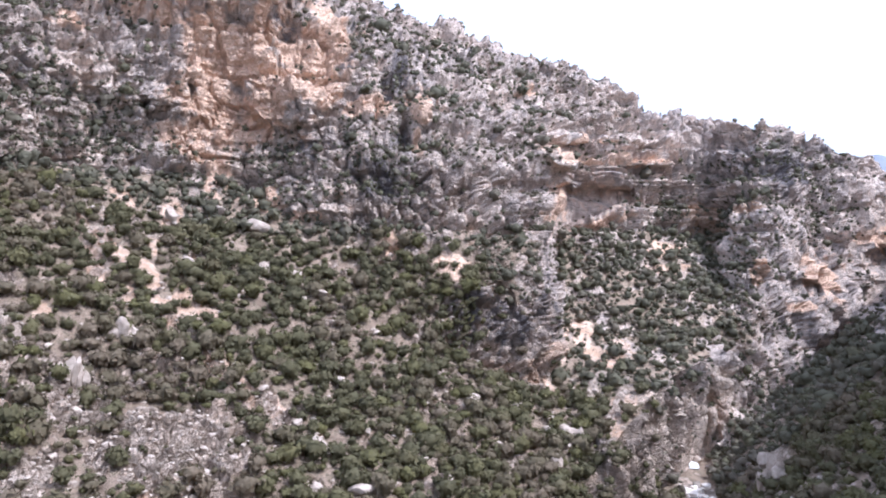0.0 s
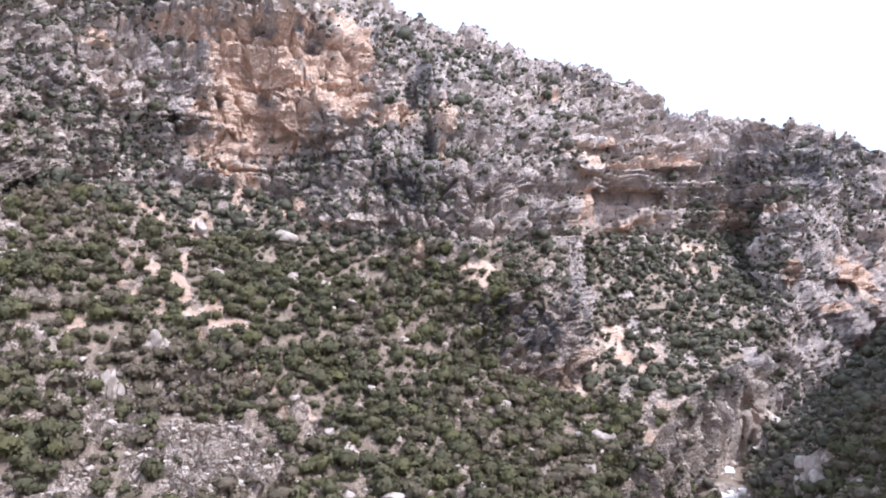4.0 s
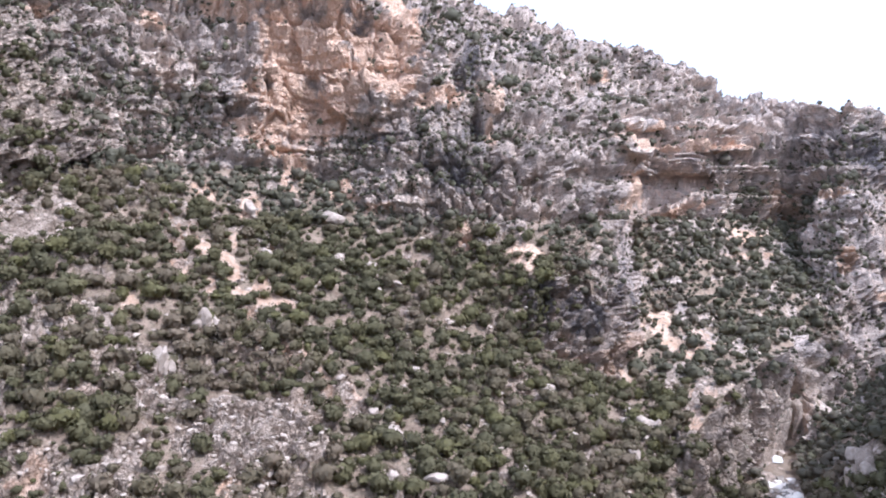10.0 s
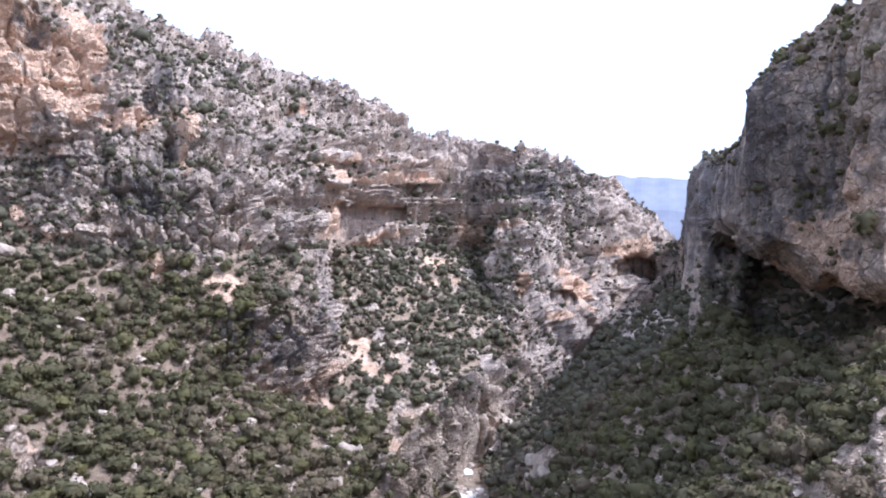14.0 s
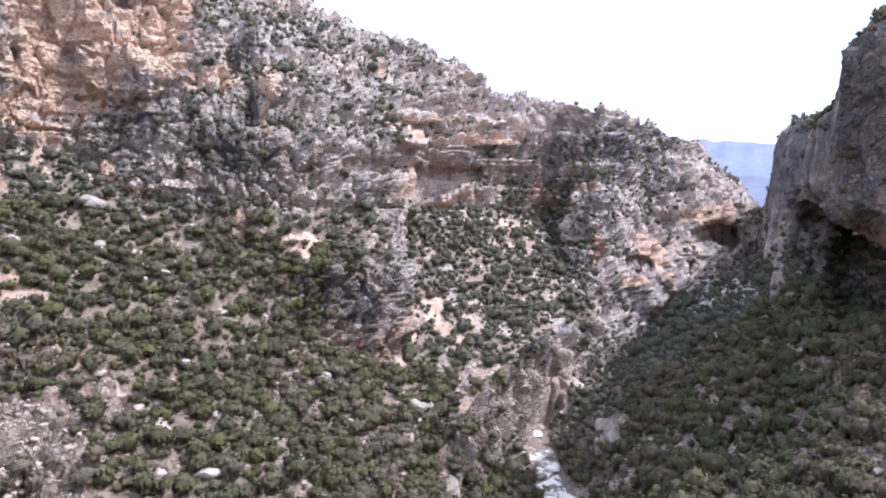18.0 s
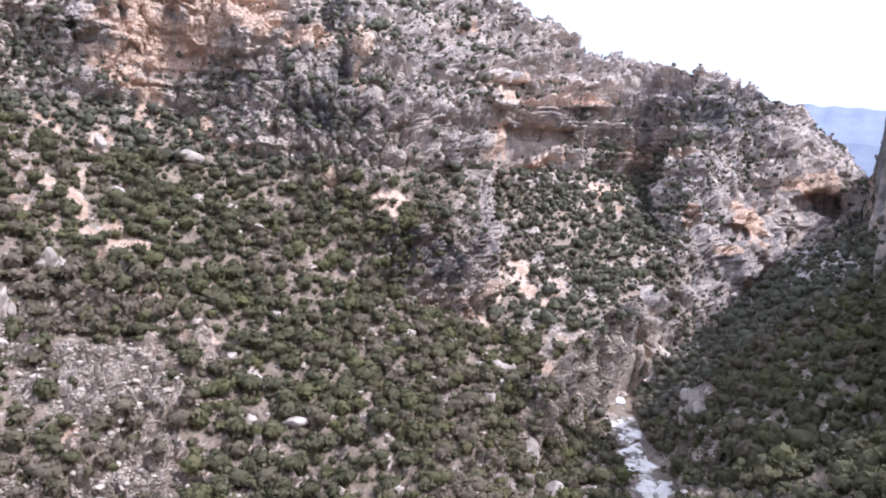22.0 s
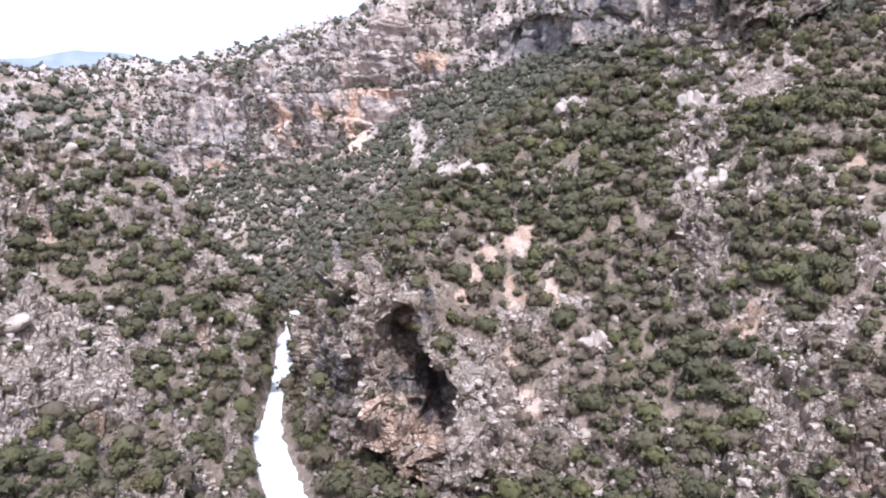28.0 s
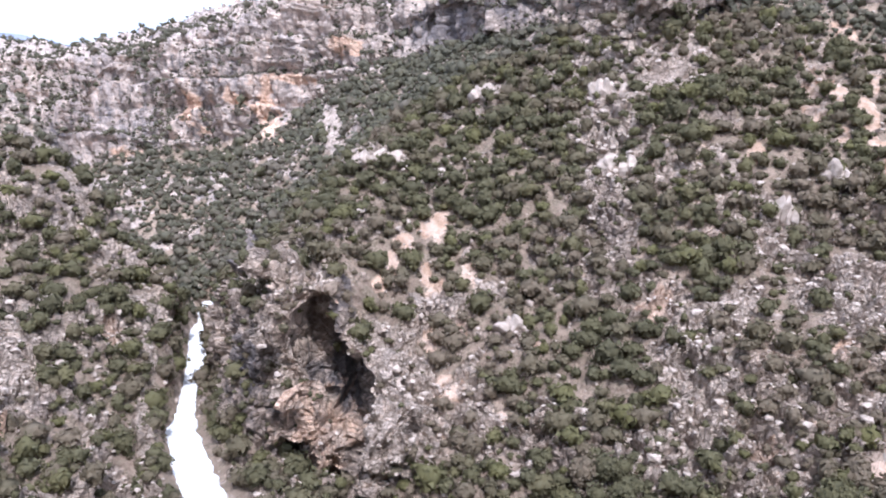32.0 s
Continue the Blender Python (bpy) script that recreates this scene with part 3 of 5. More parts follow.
hollow(-68.03, -1.93, 1.97, 1.97, 0, 4)
bulge(-51.47, -6.45, 1.97, 0.79, 0, 3)
bulge(-33.33, 2.80, 1.81, 2.37, 0, 5)
bulge(-43.36, -2.04, 1.34, 0.87, 0, 3)
bulge(-20.72, 8.97, 3.63, 1.89, -4, 5)
bulge(10.40, 4.45, 4.42, 0.28, 0, 4)
bulge(10.19, 6.02, 3.94, 0.35, 0, 2.5)
bulge(-32.14, 4.25, 2.37, 2.37, 0, 5)
bulge(-11.03, 7.80, 2.37, 1.58, 0, 4)
bulge(-1.82, 7.78, 0.63, 1.74, 0, 4)
bulge(24.51, -3.97, 2.37, 2.37, 0, 5)
bulge(27.44, -3.84, 2.37, 1.58, 20, 5)
wooded(28.53, -13.07, 10.25, 5.91, 32, 2.2)
wooded(33.72, -11.82, 7.89, 6.31, 10, 2.2)
wooded(21.14, -15.91, 2.76, 4.34, 0, 1.6)
wooded(-3.46, 3.78, 1.97, 1.97, 0, 2.6)
wooded(3.14, -6.90, 1.58, 1.97, 0, 2)
wooded(4.85, -14.96, 9.46, 4.73, -24, 1.9)
wooded(12.95, -4.36, 5.13, 3.55, -30, 1.5)
wooded(20.58, 0.92, 3.55, 1.97, -20, 1.5)
wooded(-44.26, -6.25, 6.31, 3.55, 20, 1.9)
wooded(-41.78, -0.16, 5.91, 2.76, 0, 1.8)
wooded(-18.93, 1.93, 3.94, 2.76, 0, 1.8)
wooded(-9.16, -21.58, 3.55, 5.13, 0, 2)
wooded(-26.63, -6.27, 2.76, 3.15, 0, 1.6)
wooded(-37.27, -16.55, 7.89, 4.34, 0, 1.5)
wooded(-21.49, -18.36, 1.58, 1.97, 0, 1.5)
wooded(-65.21, -8.53, 5.91, 3.55, 0, 1.8)
wooded(-71.95, -15.96, 4.34, 3.55, -45, 1.9)
wooded(-76.70, -24.72, 4.34, 1.97, 0, 2)
wooded(-50.49, -2.98, 6.31, 3.15, 30, 1.6)
wooded(-19.73, 1.80, 3.55, 1.97, -15, 2.2)
wooded(-26.20, 4.56, 4.34, 2.76, -20, 1.7)
wooded(-26.48, -6.47, 4.73, 4.34, 0, 1.6)
wooded(-12.01, -6.24, 6.70, 4.73, -30, 1.4)
bald(-14.53, 9.20, 5.91, 4.34, 0, 0.25)
bald(10.25, 3.02, 3.94, 2.37, 0, 0.5)
bald(27.37, -1.96, 3.15, 3.55, 0, 0.45)
bald(15.54, -12.46, 2.76, 3.55, 0, 0.5)
warm_wall(-12.99, 9.64, 9.07, 5.91, 0, 0.42)
warm_wall(-12.12, 1.97, 4.73, 2.37, 0, 0.36)
warm_wall(9.53, 2.64, 4.73, 3.55, 0, 0.36)
warm_wall(-1.05, -1.77, 4.73, 3.15, 0, 0.33)
warm_wall(26.25, -1.24, 4.34, 3.15, 0, 0.36)
warm_wall(1.56, -4.96, 5.13, 3.55, 0, 0.35)
warm_wall(-60.55, -2.24, 5.91, 3.55, 0, 0.36)
warm_wall(-56.57, -16.87, 2.37, 5.91, 0, 0.33)
warm_wall(-49.22, -18.64, 3.55, 4.73, 0, 0.3)
wooded(-31.21, 10.54, 5.13, 4.34, 0, 3)
wooded(-26.56, 7.08, 3.94, 3.15, 0, 2.6)
wooded(-23.04, 5.81, 3.15, 1.58, 0, 2.2)
wooded(-32.13, 0.75, 2.37, 1.18, 0, 1.6)
wooded(-14.73, 1.80, 4.73, 1.97, 0, 2.2)
wooded(6.82, -15.01, 10.25, 3.55, -25, 1.6)
wooded(-1.26, -10.77, 7.89, 3.55, -25, 1.5)
wooded(-77.58, -8.99, 6.31, 4.73, 0, 1.15)
wooded(-71.75, -3.22, 2.37, 3.55, 0, 1.6)
wooded(-1.67, 10.91, 3.55, 2.37, -20, 1.8)
wooded(19.74, 3.22, 3.15, 1.58, -10, 1.8)
wooded(-8.14, -2.74, 6.31, 3.55, -20, 1.6)
flute(16.35, -12.80, 3.55, 3.94, 10)
warm_wall(-14.52, 8.82, 4.73, 4.73, -10, 0.55)
# right cliff: water stains, and its shade painted into the colour
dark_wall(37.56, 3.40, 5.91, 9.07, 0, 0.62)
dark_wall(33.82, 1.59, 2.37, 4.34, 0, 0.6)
# many of these lie over hollows and paint their shade
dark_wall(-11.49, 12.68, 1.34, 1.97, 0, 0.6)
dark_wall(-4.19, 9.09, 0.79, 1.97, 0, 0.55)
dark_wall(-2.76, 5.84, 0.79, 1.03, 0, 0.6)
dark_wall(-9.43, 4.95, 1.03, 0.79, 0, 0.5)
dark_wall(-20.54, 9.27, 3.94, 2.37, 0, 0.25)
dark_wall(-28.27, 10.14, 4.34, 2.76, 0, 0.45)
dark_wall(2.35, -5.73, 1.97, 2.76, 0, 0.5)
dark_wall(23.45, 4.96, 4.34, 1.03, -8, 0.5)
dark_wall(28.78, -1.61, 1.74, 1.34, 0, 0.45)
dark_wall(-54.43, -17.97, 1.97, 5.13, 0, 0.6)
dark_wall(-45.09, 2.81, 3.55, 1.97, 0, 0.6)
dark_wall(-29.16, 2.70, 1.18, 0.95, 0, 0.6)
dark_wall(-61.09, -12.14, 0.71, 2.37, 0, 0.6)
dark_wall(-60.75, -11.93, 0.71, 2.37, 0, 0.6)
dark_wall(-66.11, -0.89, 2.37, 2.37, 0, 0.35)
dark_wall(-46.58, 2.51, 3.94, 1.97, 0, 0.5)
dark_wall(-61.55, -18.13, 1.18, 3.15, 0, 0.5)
ochre_patch(-14.56, 11.44, 2.76, 2.76, 0)
ochre_patch(-15.06, 6.14, 1.97, 1.58, 0)
ochre_patch(-9.52, 11.25, 2.37, 2.37, 0)
ochre_patch(40.23, 0.17, 2.76, 2.76, 0)
ochre_patch(42.07, 3.33, 1.58, 2.37, 0)
bulge(-57.79, -17.99, 1.18, 4.53, 0, 7)
bulge(-56.77, -25.07, 2.13, 2.84, 0, 8)
bulge(-51.20, -23.44, 1.66, 5.52, 0, 6)
hollow(-55.1, -20.2, 1.8, 4.5, 14, 9)
hollow(-57.11, -27.50, 1.74, 0.51, -24, 9)
hollow(-51.54, -27.92, 0.55, 0.39, 0, 4)
bald(-55.30, -20.63, 3.94, 7.89, 0, 0.25)
ochre_patch(-56.78, -25.33, 1.81, 2.37, 0)
ochre_patch(-55.01, -16.55, 0.39, 1.03, 0)
ochre_patch(-51.60, -14.89, 0.47, 0.79, 0)
soil_patch(-48.34, -14.55, 0.55, 0.87, 0)
soil_patch(-49.93, -12.56, 0.63, 0.55, 0)
soil_patch(-48.20, -18.85, 0.47, 1.18, 0)
# shade painted on the spur hollow and the cliff beside the river
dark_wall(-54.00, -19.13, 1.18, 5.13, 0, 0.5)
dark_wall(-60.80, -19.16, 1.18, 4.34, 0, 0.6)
pale_patch(-59.11, -18.29, 1.18, 3.55, 0)
pale_patch(-50.98, -23.23, 2.37, 4.34, 0)
pale_patch(-30.05, -19.97, 2.37, 1.97, 0)
pale_patch(-28.91, -24.48, 2.37, 2.76, 0)
pale_patch(-32.66, -26.09, 1.97, 1.97, 0)
pale_patch(-17.87, -15.25, 3.39, 1.58, -20)
pale_patch(-14.30, -19.13, 0.95, 2.76, 0)
pale_patch(-50.84, -22.05, 2.37, 4.34, 0)
pale_patch(-34.84, -4.78, 1.81, 2.37, 0)
pale_patch(-78.46, -16.15, 4.73, 2.37, -35)
pale_patch(-82.01, -19.77, 2.76, 1.97, 0)
pale_patch(-68.14, -16.00, 1.18, 2.37, 0)
pale_patch(-27.42, -17.11, 1.58, 2.37, 0)
pale_patch(-29.42, -21.52, 2.37, 2.37, 0)
pale_patch(-18.01, -15.48, 3.55, 1.97, -15)
pale_patch(-16.51, -20.83, 1.97, 2.37, 0)
wooded(-77.59, -0.79, 4.34, 2.37, 0, 2.2)
wooded(-80.06, -5.18, 2.37, 2.37, 0, 1.8)
wooded(-74.24, -10.07, 3.55, 2.37, 0, 1.8)
wooded(-32.17, 12.45, 3.55, 2.37, 0, 2.5)
wooded(-5.21, 10.97, 2.37, 2.37, 20, 1.8)
wooded(-2.37, 6.04, 1.58, 2.37, 0, 2.2)
wooded(2.88, -3.64, 1.97, 2.37, 0, 2)
wooded(-0.97, -6.08, 1.58, 1.58, 0, 2)
wooded(16.73, -3.17, 6.31, 3.15, -10, 2.2)
wooded(19.87, 3.00, 4.73, 2.37, 10, 1.9)
wooded(-5.86, 2.87, 2.37, 2.37, 0, 2)
ochre_patch(-56.77, -25.14, 2.37, 2.60, 0)
ochre_patch(-56.94, -24.19, 1.97, 1.97, 0)
ochre_patch(-56.41, -26.28, 1.74, 1.58, 0)
wooded(-31.76, -2.47, 3.55, 2.76, 0, 1.8)
pale_patch(15.95, -14.09, 1.58, 2.37, 0)
pale_patch(18.41, -11.49, 1.42, 2.37, 0)
bald(15.16, -14.32, 2.37, 3.55, 0, 0.3)
bald(18.19, -10.73, 2.37, 3.15, 0, 0.3)
bald(20.82, -8.28, 2.37, 1.97, 0, 0.4)
bald(25.83, -3.22, 1.58, 1.18, 0, 0.6)
ochre_patch(19.22, -12.20, 0.39, 1.97, 0)
ochre_patch(24.00, -2.34, 0.55, 1.18, 0)
pale_patch(-19.19, -15.17, 4.73, 2.37, -10)
pale_patch(-23.98, -11.31, 1.97, 3.15, 30)
wooded(-73.96, -1.08, 5.52, 2.37, 0, 1.9)
wooded(-67.68, 0.07, 4.73, 2.37, 0, 1.7)
wooded(-76.73, -7.23, 3.94, 2.37, 0, 1.5)
wooded(-59.35, -0.99, 2.37, 2.37, 0, 1.6)
dark_wall(-72.02, -4.39, 1.58, 2.76, 0, 0.5)
dark_wall(-67.95, -2.45, 2.37, 1.58, 0, 0.45)
wooded(13.07, -9.06, 3.94, 1.97, -20, 2.4)
wooded(18.10, -6.16, 3.94, 1.97, -20, 2.4)
wooded(14.92, -4.30, 3.55, 2.37, 0, 2)
wooded(22.36, -6.75, 2.37, 1.58, 0, 2)
# upper cliff that faces left: its shade is painted into the rock
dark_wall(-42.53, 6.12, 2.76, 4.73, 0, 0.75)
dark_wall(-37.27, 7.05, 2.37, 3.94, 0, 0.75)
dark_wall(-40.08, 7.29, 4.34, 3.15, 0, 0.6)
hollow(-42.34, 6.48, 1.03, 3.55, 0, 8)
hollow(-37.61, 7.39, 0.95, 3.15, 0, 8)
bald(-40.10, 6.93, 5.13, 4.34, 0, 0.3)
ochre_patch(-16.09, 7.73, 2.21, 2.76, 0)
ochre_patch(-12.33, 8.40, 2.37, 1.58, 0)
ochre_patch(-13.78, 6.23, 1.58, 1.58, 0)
# left face of the right cliff, darkened in colour to stand for shade
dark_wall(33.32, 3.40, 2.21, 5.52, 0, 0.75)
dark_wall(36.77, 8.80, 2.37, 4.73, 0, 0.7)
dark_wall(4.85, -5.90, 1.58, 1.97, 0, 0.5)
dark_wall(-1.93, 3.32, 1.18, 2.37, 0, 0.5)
soil_patch(-22.97, -3.37, 0.39, 1.18, 20)
soil_patch(-19.41, -4.53, 0.47, 1.58, 15)
soil_patch(-17.21, -6.87, 0.55, 1.03, 0)
soil_patch(-12.99, -11.46, 0.47, 1.03, 0)
soil_patch(-26.13, -6.13, 0.55, 0.63, 0)
soil_patch(-47.95, -11.31, 0.79, 1.03, 0)
wooded(-30.60, -4.96, 4.34, 3.55, 0, 2)
ochre_patch(11.40, 0.58, 1.58, 0.47, 24)
ochre_patch(7.90, 1.49, 0.39, 1.58, 0)
soil_patch(-50.76, -13.73, 0.47, 0.79, 0)
soil_patch(-45.94, -18.46, 0.47, 0.95, 0)
wooded(22.62, -4.28, 3.55, 1.97, -20, 2)
wooded(18.82, -7.26, 3.15, 1.97, -20, 1.8)
wooded(26.13, -0.34, 3.55, 1.97, -10, 1.8)
dark_wall(24.98, -2.98, 2.37, 2.37, 0, 0.35)
dark_wall(28.45, -0.20, 1.97, 1.58, 0, 0.35)
wooded(-66.00, -20.04, 1.58, 6.31, 0, 2)
wooded(-61.38, -17.45, 1.18, 4.73, 0, 2)
wooded(-65.29, -12.83, 2.37, 2.37, 0, 1.8)
bald(-18.11, -13.93, 3.15, 1.97, -10, 0.3)
bald(-23.75, -17.06, 2.76, 3.55, 30, 0.35)
bald(-36.03, -1.05, 1.58, 3.55, 20, 0.4)
bald(-10.84, -18.58, 1.18, 1.58, 0, 0.4)
pale_patch(-18.90, -14.72, 3.94, 2.21, -10)
pale_patch(-28.61, -19.24, 1.58, 3.94, 30)
pale_patch(-35.67, -1.43, 1.97, 4.34, 20)
pale_patch(-34.09, 2.73, 1.97, 1.97, 0)
soil_patch(-21.21, 1.24, 0.76, 0.46, 0)
soil_patch(-18.32, 0.30, 0.66, 0.70, 0)
soil_patch(-22.66, -1.48, 1.30, 0.35, -38)
soil_patch(-20.81, -3.16, 1.31, 0.43, -32)
soil_patch(-19.47, -1.98, 0.35, 0.86, 0)
soil_patch(-17.49, -5.56, 0.94, 0.94, 0)
soil_patch(-16.84, -3.03, 0.31, 1.02, 0)
soil_patch(-18.06, -7.25, 0.63, 0.47, 0)
soil_patch(-15.66, -9.98, 1.59, 0.31, -42)
soil_patch(-13.86, -10.54, 0.88, 0.35, -40)
soil_patch(-28.88, -11.89, 0.96, 0.37, 0)
soil_patch(-27.98, -11.40, 0.52, 0.38, 0)
soil_patch(-31.98, -17.06, 1.15, 0.47, 0)
soil_patch(-31.42, -16.02, 0.33, 0.87, 0)
soil_patch(-39.56, -13.34, 0.64, 0.52, 0)
soil_patch(-40.66, -19.71, 0.76, 0.66, 0)
soil_patch(-19.48, -19.70, 1.44, 0.66, 0)
soil_patch(-21.17, -15.54, 1.58, 0.38, 0)
pale_patch(-24.28, -10.59, 1.00, 0.77, 0)
pale_patch(-23.43, -9.37, 0.85, 0.62, 0)
pale_patch(-17.80, -14.44, 3.35, 1.15, -18)
pale_patch(-19.38, -16.90, 1.20, 1.51, 0)
pale_patch(-14.73, -18.81, 1.05, 2.10, 0)
pale_patch(-15.92, -21.22, 1.63, 1.10, 0)
pale_patch(-29.47, -20.55, 1.87, 1.34, 10)
pale_patch(-27.68, -18.06, 0.83, 2.18, -25)
pale_patch(-34.83, -2.41, 1.95, 1.16, 0)
pale_patch(-34.70, -4.38, 1.63, 1.02, 0)
pale_patch(-33.29, -5.50, 1.45, 0.81, 0)
pale_patch(-36.73, -5.18, 1.25, 0.93, 0)
pale_patch(-30.93, -7.40, 1.50, 0.67, 0)
pale_patch(-27.83, -7.01, 0.96, 1.29, 0)
pale_patch(-10.60, -13.21, 0.72, 0.93, 25)
pale_patch(-11.83, -11.68, 0.48, 1.17, 35)
soil_patch(-8.28, -14.61, 0.80, 0.69, 0)
pale_patch(-7.69, -15.43, 0.36, 0.69, 20)
pale_patch(-8.75, -17.94, 1.05, 0.53, -35)
pale_patch(-5.78, -17.70, 0.48, 0.82, 35)
pale_patch(-4.83, -18.62, 0.80, 0.37, -30)
soil_patch(-11.39, -8.15, 0.80, 0.47, 30)
pale_patch(-6.31, -10.82, 0.71, 0.47, 0)
pale_patch(2.12, -12.29, 0.38, 0.60, 30)
soil_patch(3.12, -9.57, 0.74, 0.30, -40)
soil_patch(5.32, -9.53, 0.94, 0.30, 10)
soil_patch(6.16, -10.33, 0.93, 0.30, 0)
soil_patch(7.44, -8.82, 0.71, 0.37, 30)
soil_patch(12.23, -8.72, 1.19, 0.57, 0)
soil_patch(13.09, -11.92, 0.46, 0.63, 0)
soil_patch(12.47, -13.76, 0.66, 0.32, 0)
pale_patch(10.86, -11.01, 0.68, 1.22, -20)
soil_patch(9.96, -7.16, 0.68, 1.09, 0)
pale_patch(-2.25, -20.58, 0.47, 0.65, 0)
pale_patch(-6.16, -20.91, 0.32, 0.88, 0)
pale_patch(-14.03, -12.11, 0.48, 0.55, 0)
soil_patch(8.62, -7.99, 0.49, 0.88, 0)
soil_patch(-47.47, -11.44, 0.96, 1.10, 0)
soil_patch(-45.33, -14.74, 0.60, 0.70, 0)
soil_patch(-32.13, -16.65, 0.88, 0.67, 0)
soil_patch(-28.45, -11.90, 0.89, 0.33, 0)
pale_patch(-24.61, -11.25, 1.09, 0.91, 0)
soil_patch(-39.93, -13.39, 0.43, 0.39, 0)
pale_patch(-35.95, -2.28, 0.93, 0.58, 0)
pale_patch(-35.07, -4.50, 1.29, 0.81, 0)
pale_patch(-36.42, -5.78, 0.88, 0.45, 40)
pale_patch(-34.54, -8.03, 1.23, 0.90, 0)
pale_patch(-35.97, -9.16, 1.11, 1.13, 0)
pale_patch(-51.00, -6.34, 1.57, 0.54, 0)
pale_patch(-30.08, -20.11, 0.94, 2.18, -20)
pale_patch(-32.04, -26.07, 1.30, 2.13, 0)
pale_patch(-37.19, -24.50, 0.56, 1.47, -20)
pale_patch(-51.57, -20.26, 0.92, 2.33, -15)
pale_patch(-50.89, -24.13, 2.12, 2.28, 0)
pale_patch(-50.59, -27.15, 2.58, 1.86, 0)
pale_patch(-44.97, -23.44, 1.25, 1.52, 0)
soil_patch(-47.04, -22.30, 0.92, 0.84, 0)
soil_patch(-43.32, -24.56, 0.58, 0.98, 0)
soil_patch(-47.69, -15.68, 0.81, 1.02, 0)
pale_patch(-43.65, -15.73, 1.04, 0.86, 0)
soil_patch(-24.07, -25.36, 0.88, 0.67, 0)
pale_patch(-25.50, -15.03, 0.86, 0.92, 30)
soil_patch(-79.66, -7.26, 0.56, 0.48, 0)
pale_patch(-77.06, -14.22, 3.34, 0.43, -14)
pale_patch(-75.32, -16.69, 2.08, 0.36, -30)
pale_patch(-79.71, -16.28, 1.93, 0.48, -30)
pale_patch(-80.03, -18.35, 1.94, 1.03, 0)
pale_patch(-72.52, -25.93, 1.28, 1.05, 0)
soil_patch(-69.79, -16.38, 0.74, 0.45, -30)
soil_patch(-55.21, -25.27, 2.12, 0.90, -20)
soil_patch(17.78, 0.69, 0.68, 1.24, 0)
soil_patch(19.91, 1.43, 0.85, 0.50, 0)
soil_patch(21.05, -2.83, 0.45, 0.71, 0)
soil_patch(10.44, -8.18, 0.97, 0.61, 0)
soil_patch(12.65, -8.43, 1.24, 0.82, 0)
soil_patch(6.72, -10.29, 1.53, 0.30, -20)
soil_patch(3.41, -9.47, 1.17, 0.31, -15)
soil_patch(12.42, -12.17, 0.44, 1.10, 20)
soil_patch(15.32, -2.69, 1.19, 0.33, 0)
soil_patch(8.54, -7.52, 0.38, 0.69, 0)
ochre_patch(-16.54, 10.26, 1.26, 2.55, 0)
ochre_patch(-13.15, 10.06, 3.42, 0.81, 0)
ochre_patch(-15.77, 7.35, 1.50, 1.49, 0)
ochre_patch(-18.37, 5.56, 1.03, 0.97, 0)
ochre_patch(-10.07, 9.44, 1.54, 1.49, 0)
ochre_patch(-5.38, 7.68, 1.41, 0.61, 0)
ochre_patch(-12.31, 1.74, 0.69, 0.70, 0)
ochre_patch(-15.18, 3.21, 0.53, 1.30, 0)
ochre_patch(-2.04, 6.59, 0.47, 1.91, 10)
ochre_patch(7.54, 1.11, 0.30, 1.54, 0)
ochre_patch(10.54, 0.39, 1.84, 0.34, 28)
ochre_patch(8.89, 5.78, 1.63, 0.30, 0)
ochre_patch(8.56, 4.62, 2.61, 0.23, 0)
ochre_patch(12.94, 4.60, 1.79, 0.22, 0)
ochre_patch(5.05, 8.88, 0.61, 0.45, 0)
ochre_patch(-3.27, -1.02, 0.55, 0.39, 0)
ochre_patch(-9.57, 0.24, 0.94, 0.31, 0)
# more dark marks; those in hollows are painted shade
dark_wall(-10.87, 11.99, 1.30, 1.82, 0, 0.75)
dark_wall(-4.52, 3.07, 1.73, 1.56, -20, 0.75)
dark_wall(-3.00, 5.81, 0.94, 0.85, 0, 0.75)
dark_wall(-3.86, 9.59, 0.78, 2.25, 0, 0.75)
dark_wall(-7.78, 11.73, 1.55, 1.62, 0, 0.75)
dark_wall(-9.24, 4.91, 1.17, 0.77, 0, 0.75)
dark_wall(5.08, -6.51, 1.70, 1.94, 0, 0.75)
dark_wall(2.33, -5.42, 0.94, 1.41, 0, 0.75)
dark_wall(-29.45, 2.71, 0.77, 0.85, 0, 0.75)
# overhanging band, its shade put into the rock colour
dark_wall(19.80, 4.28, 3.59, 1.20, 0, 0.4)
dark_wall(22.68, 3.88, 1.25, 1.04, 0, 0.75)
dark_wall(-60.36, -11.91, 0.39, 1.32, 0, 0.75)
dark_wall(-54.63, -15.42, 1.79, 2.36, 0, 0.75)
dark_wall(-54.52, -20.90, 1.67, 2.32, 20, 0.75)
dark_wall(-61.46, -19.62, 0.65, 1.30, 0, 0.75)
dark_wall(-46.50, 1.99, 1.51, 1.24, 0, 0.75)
bald(17.5, 6.0, 5.0, 1.8, -8, 0.25)
bald(27.5, -1.0, 4.0, 4.5, 0, 0.6)
dark_wall(25.5, -3.0, 5.0, 4.5, 0, 0.42)
dark_wall(7.4, -4.2, 1.0, 4.2, 0, 0.5)
bald(16.5, 6.4, 3.8, 1.7, -5, 0.12)
warm_wall(-57.0, -24.6, 2.1, 2.3, 0, 1.0)
dark_wall(-64.0, -1.5, 7.5, 4.0, 0, 0.45)
grotto(8.05, 13.2, -0.35, 3.0, 0.40, 11)
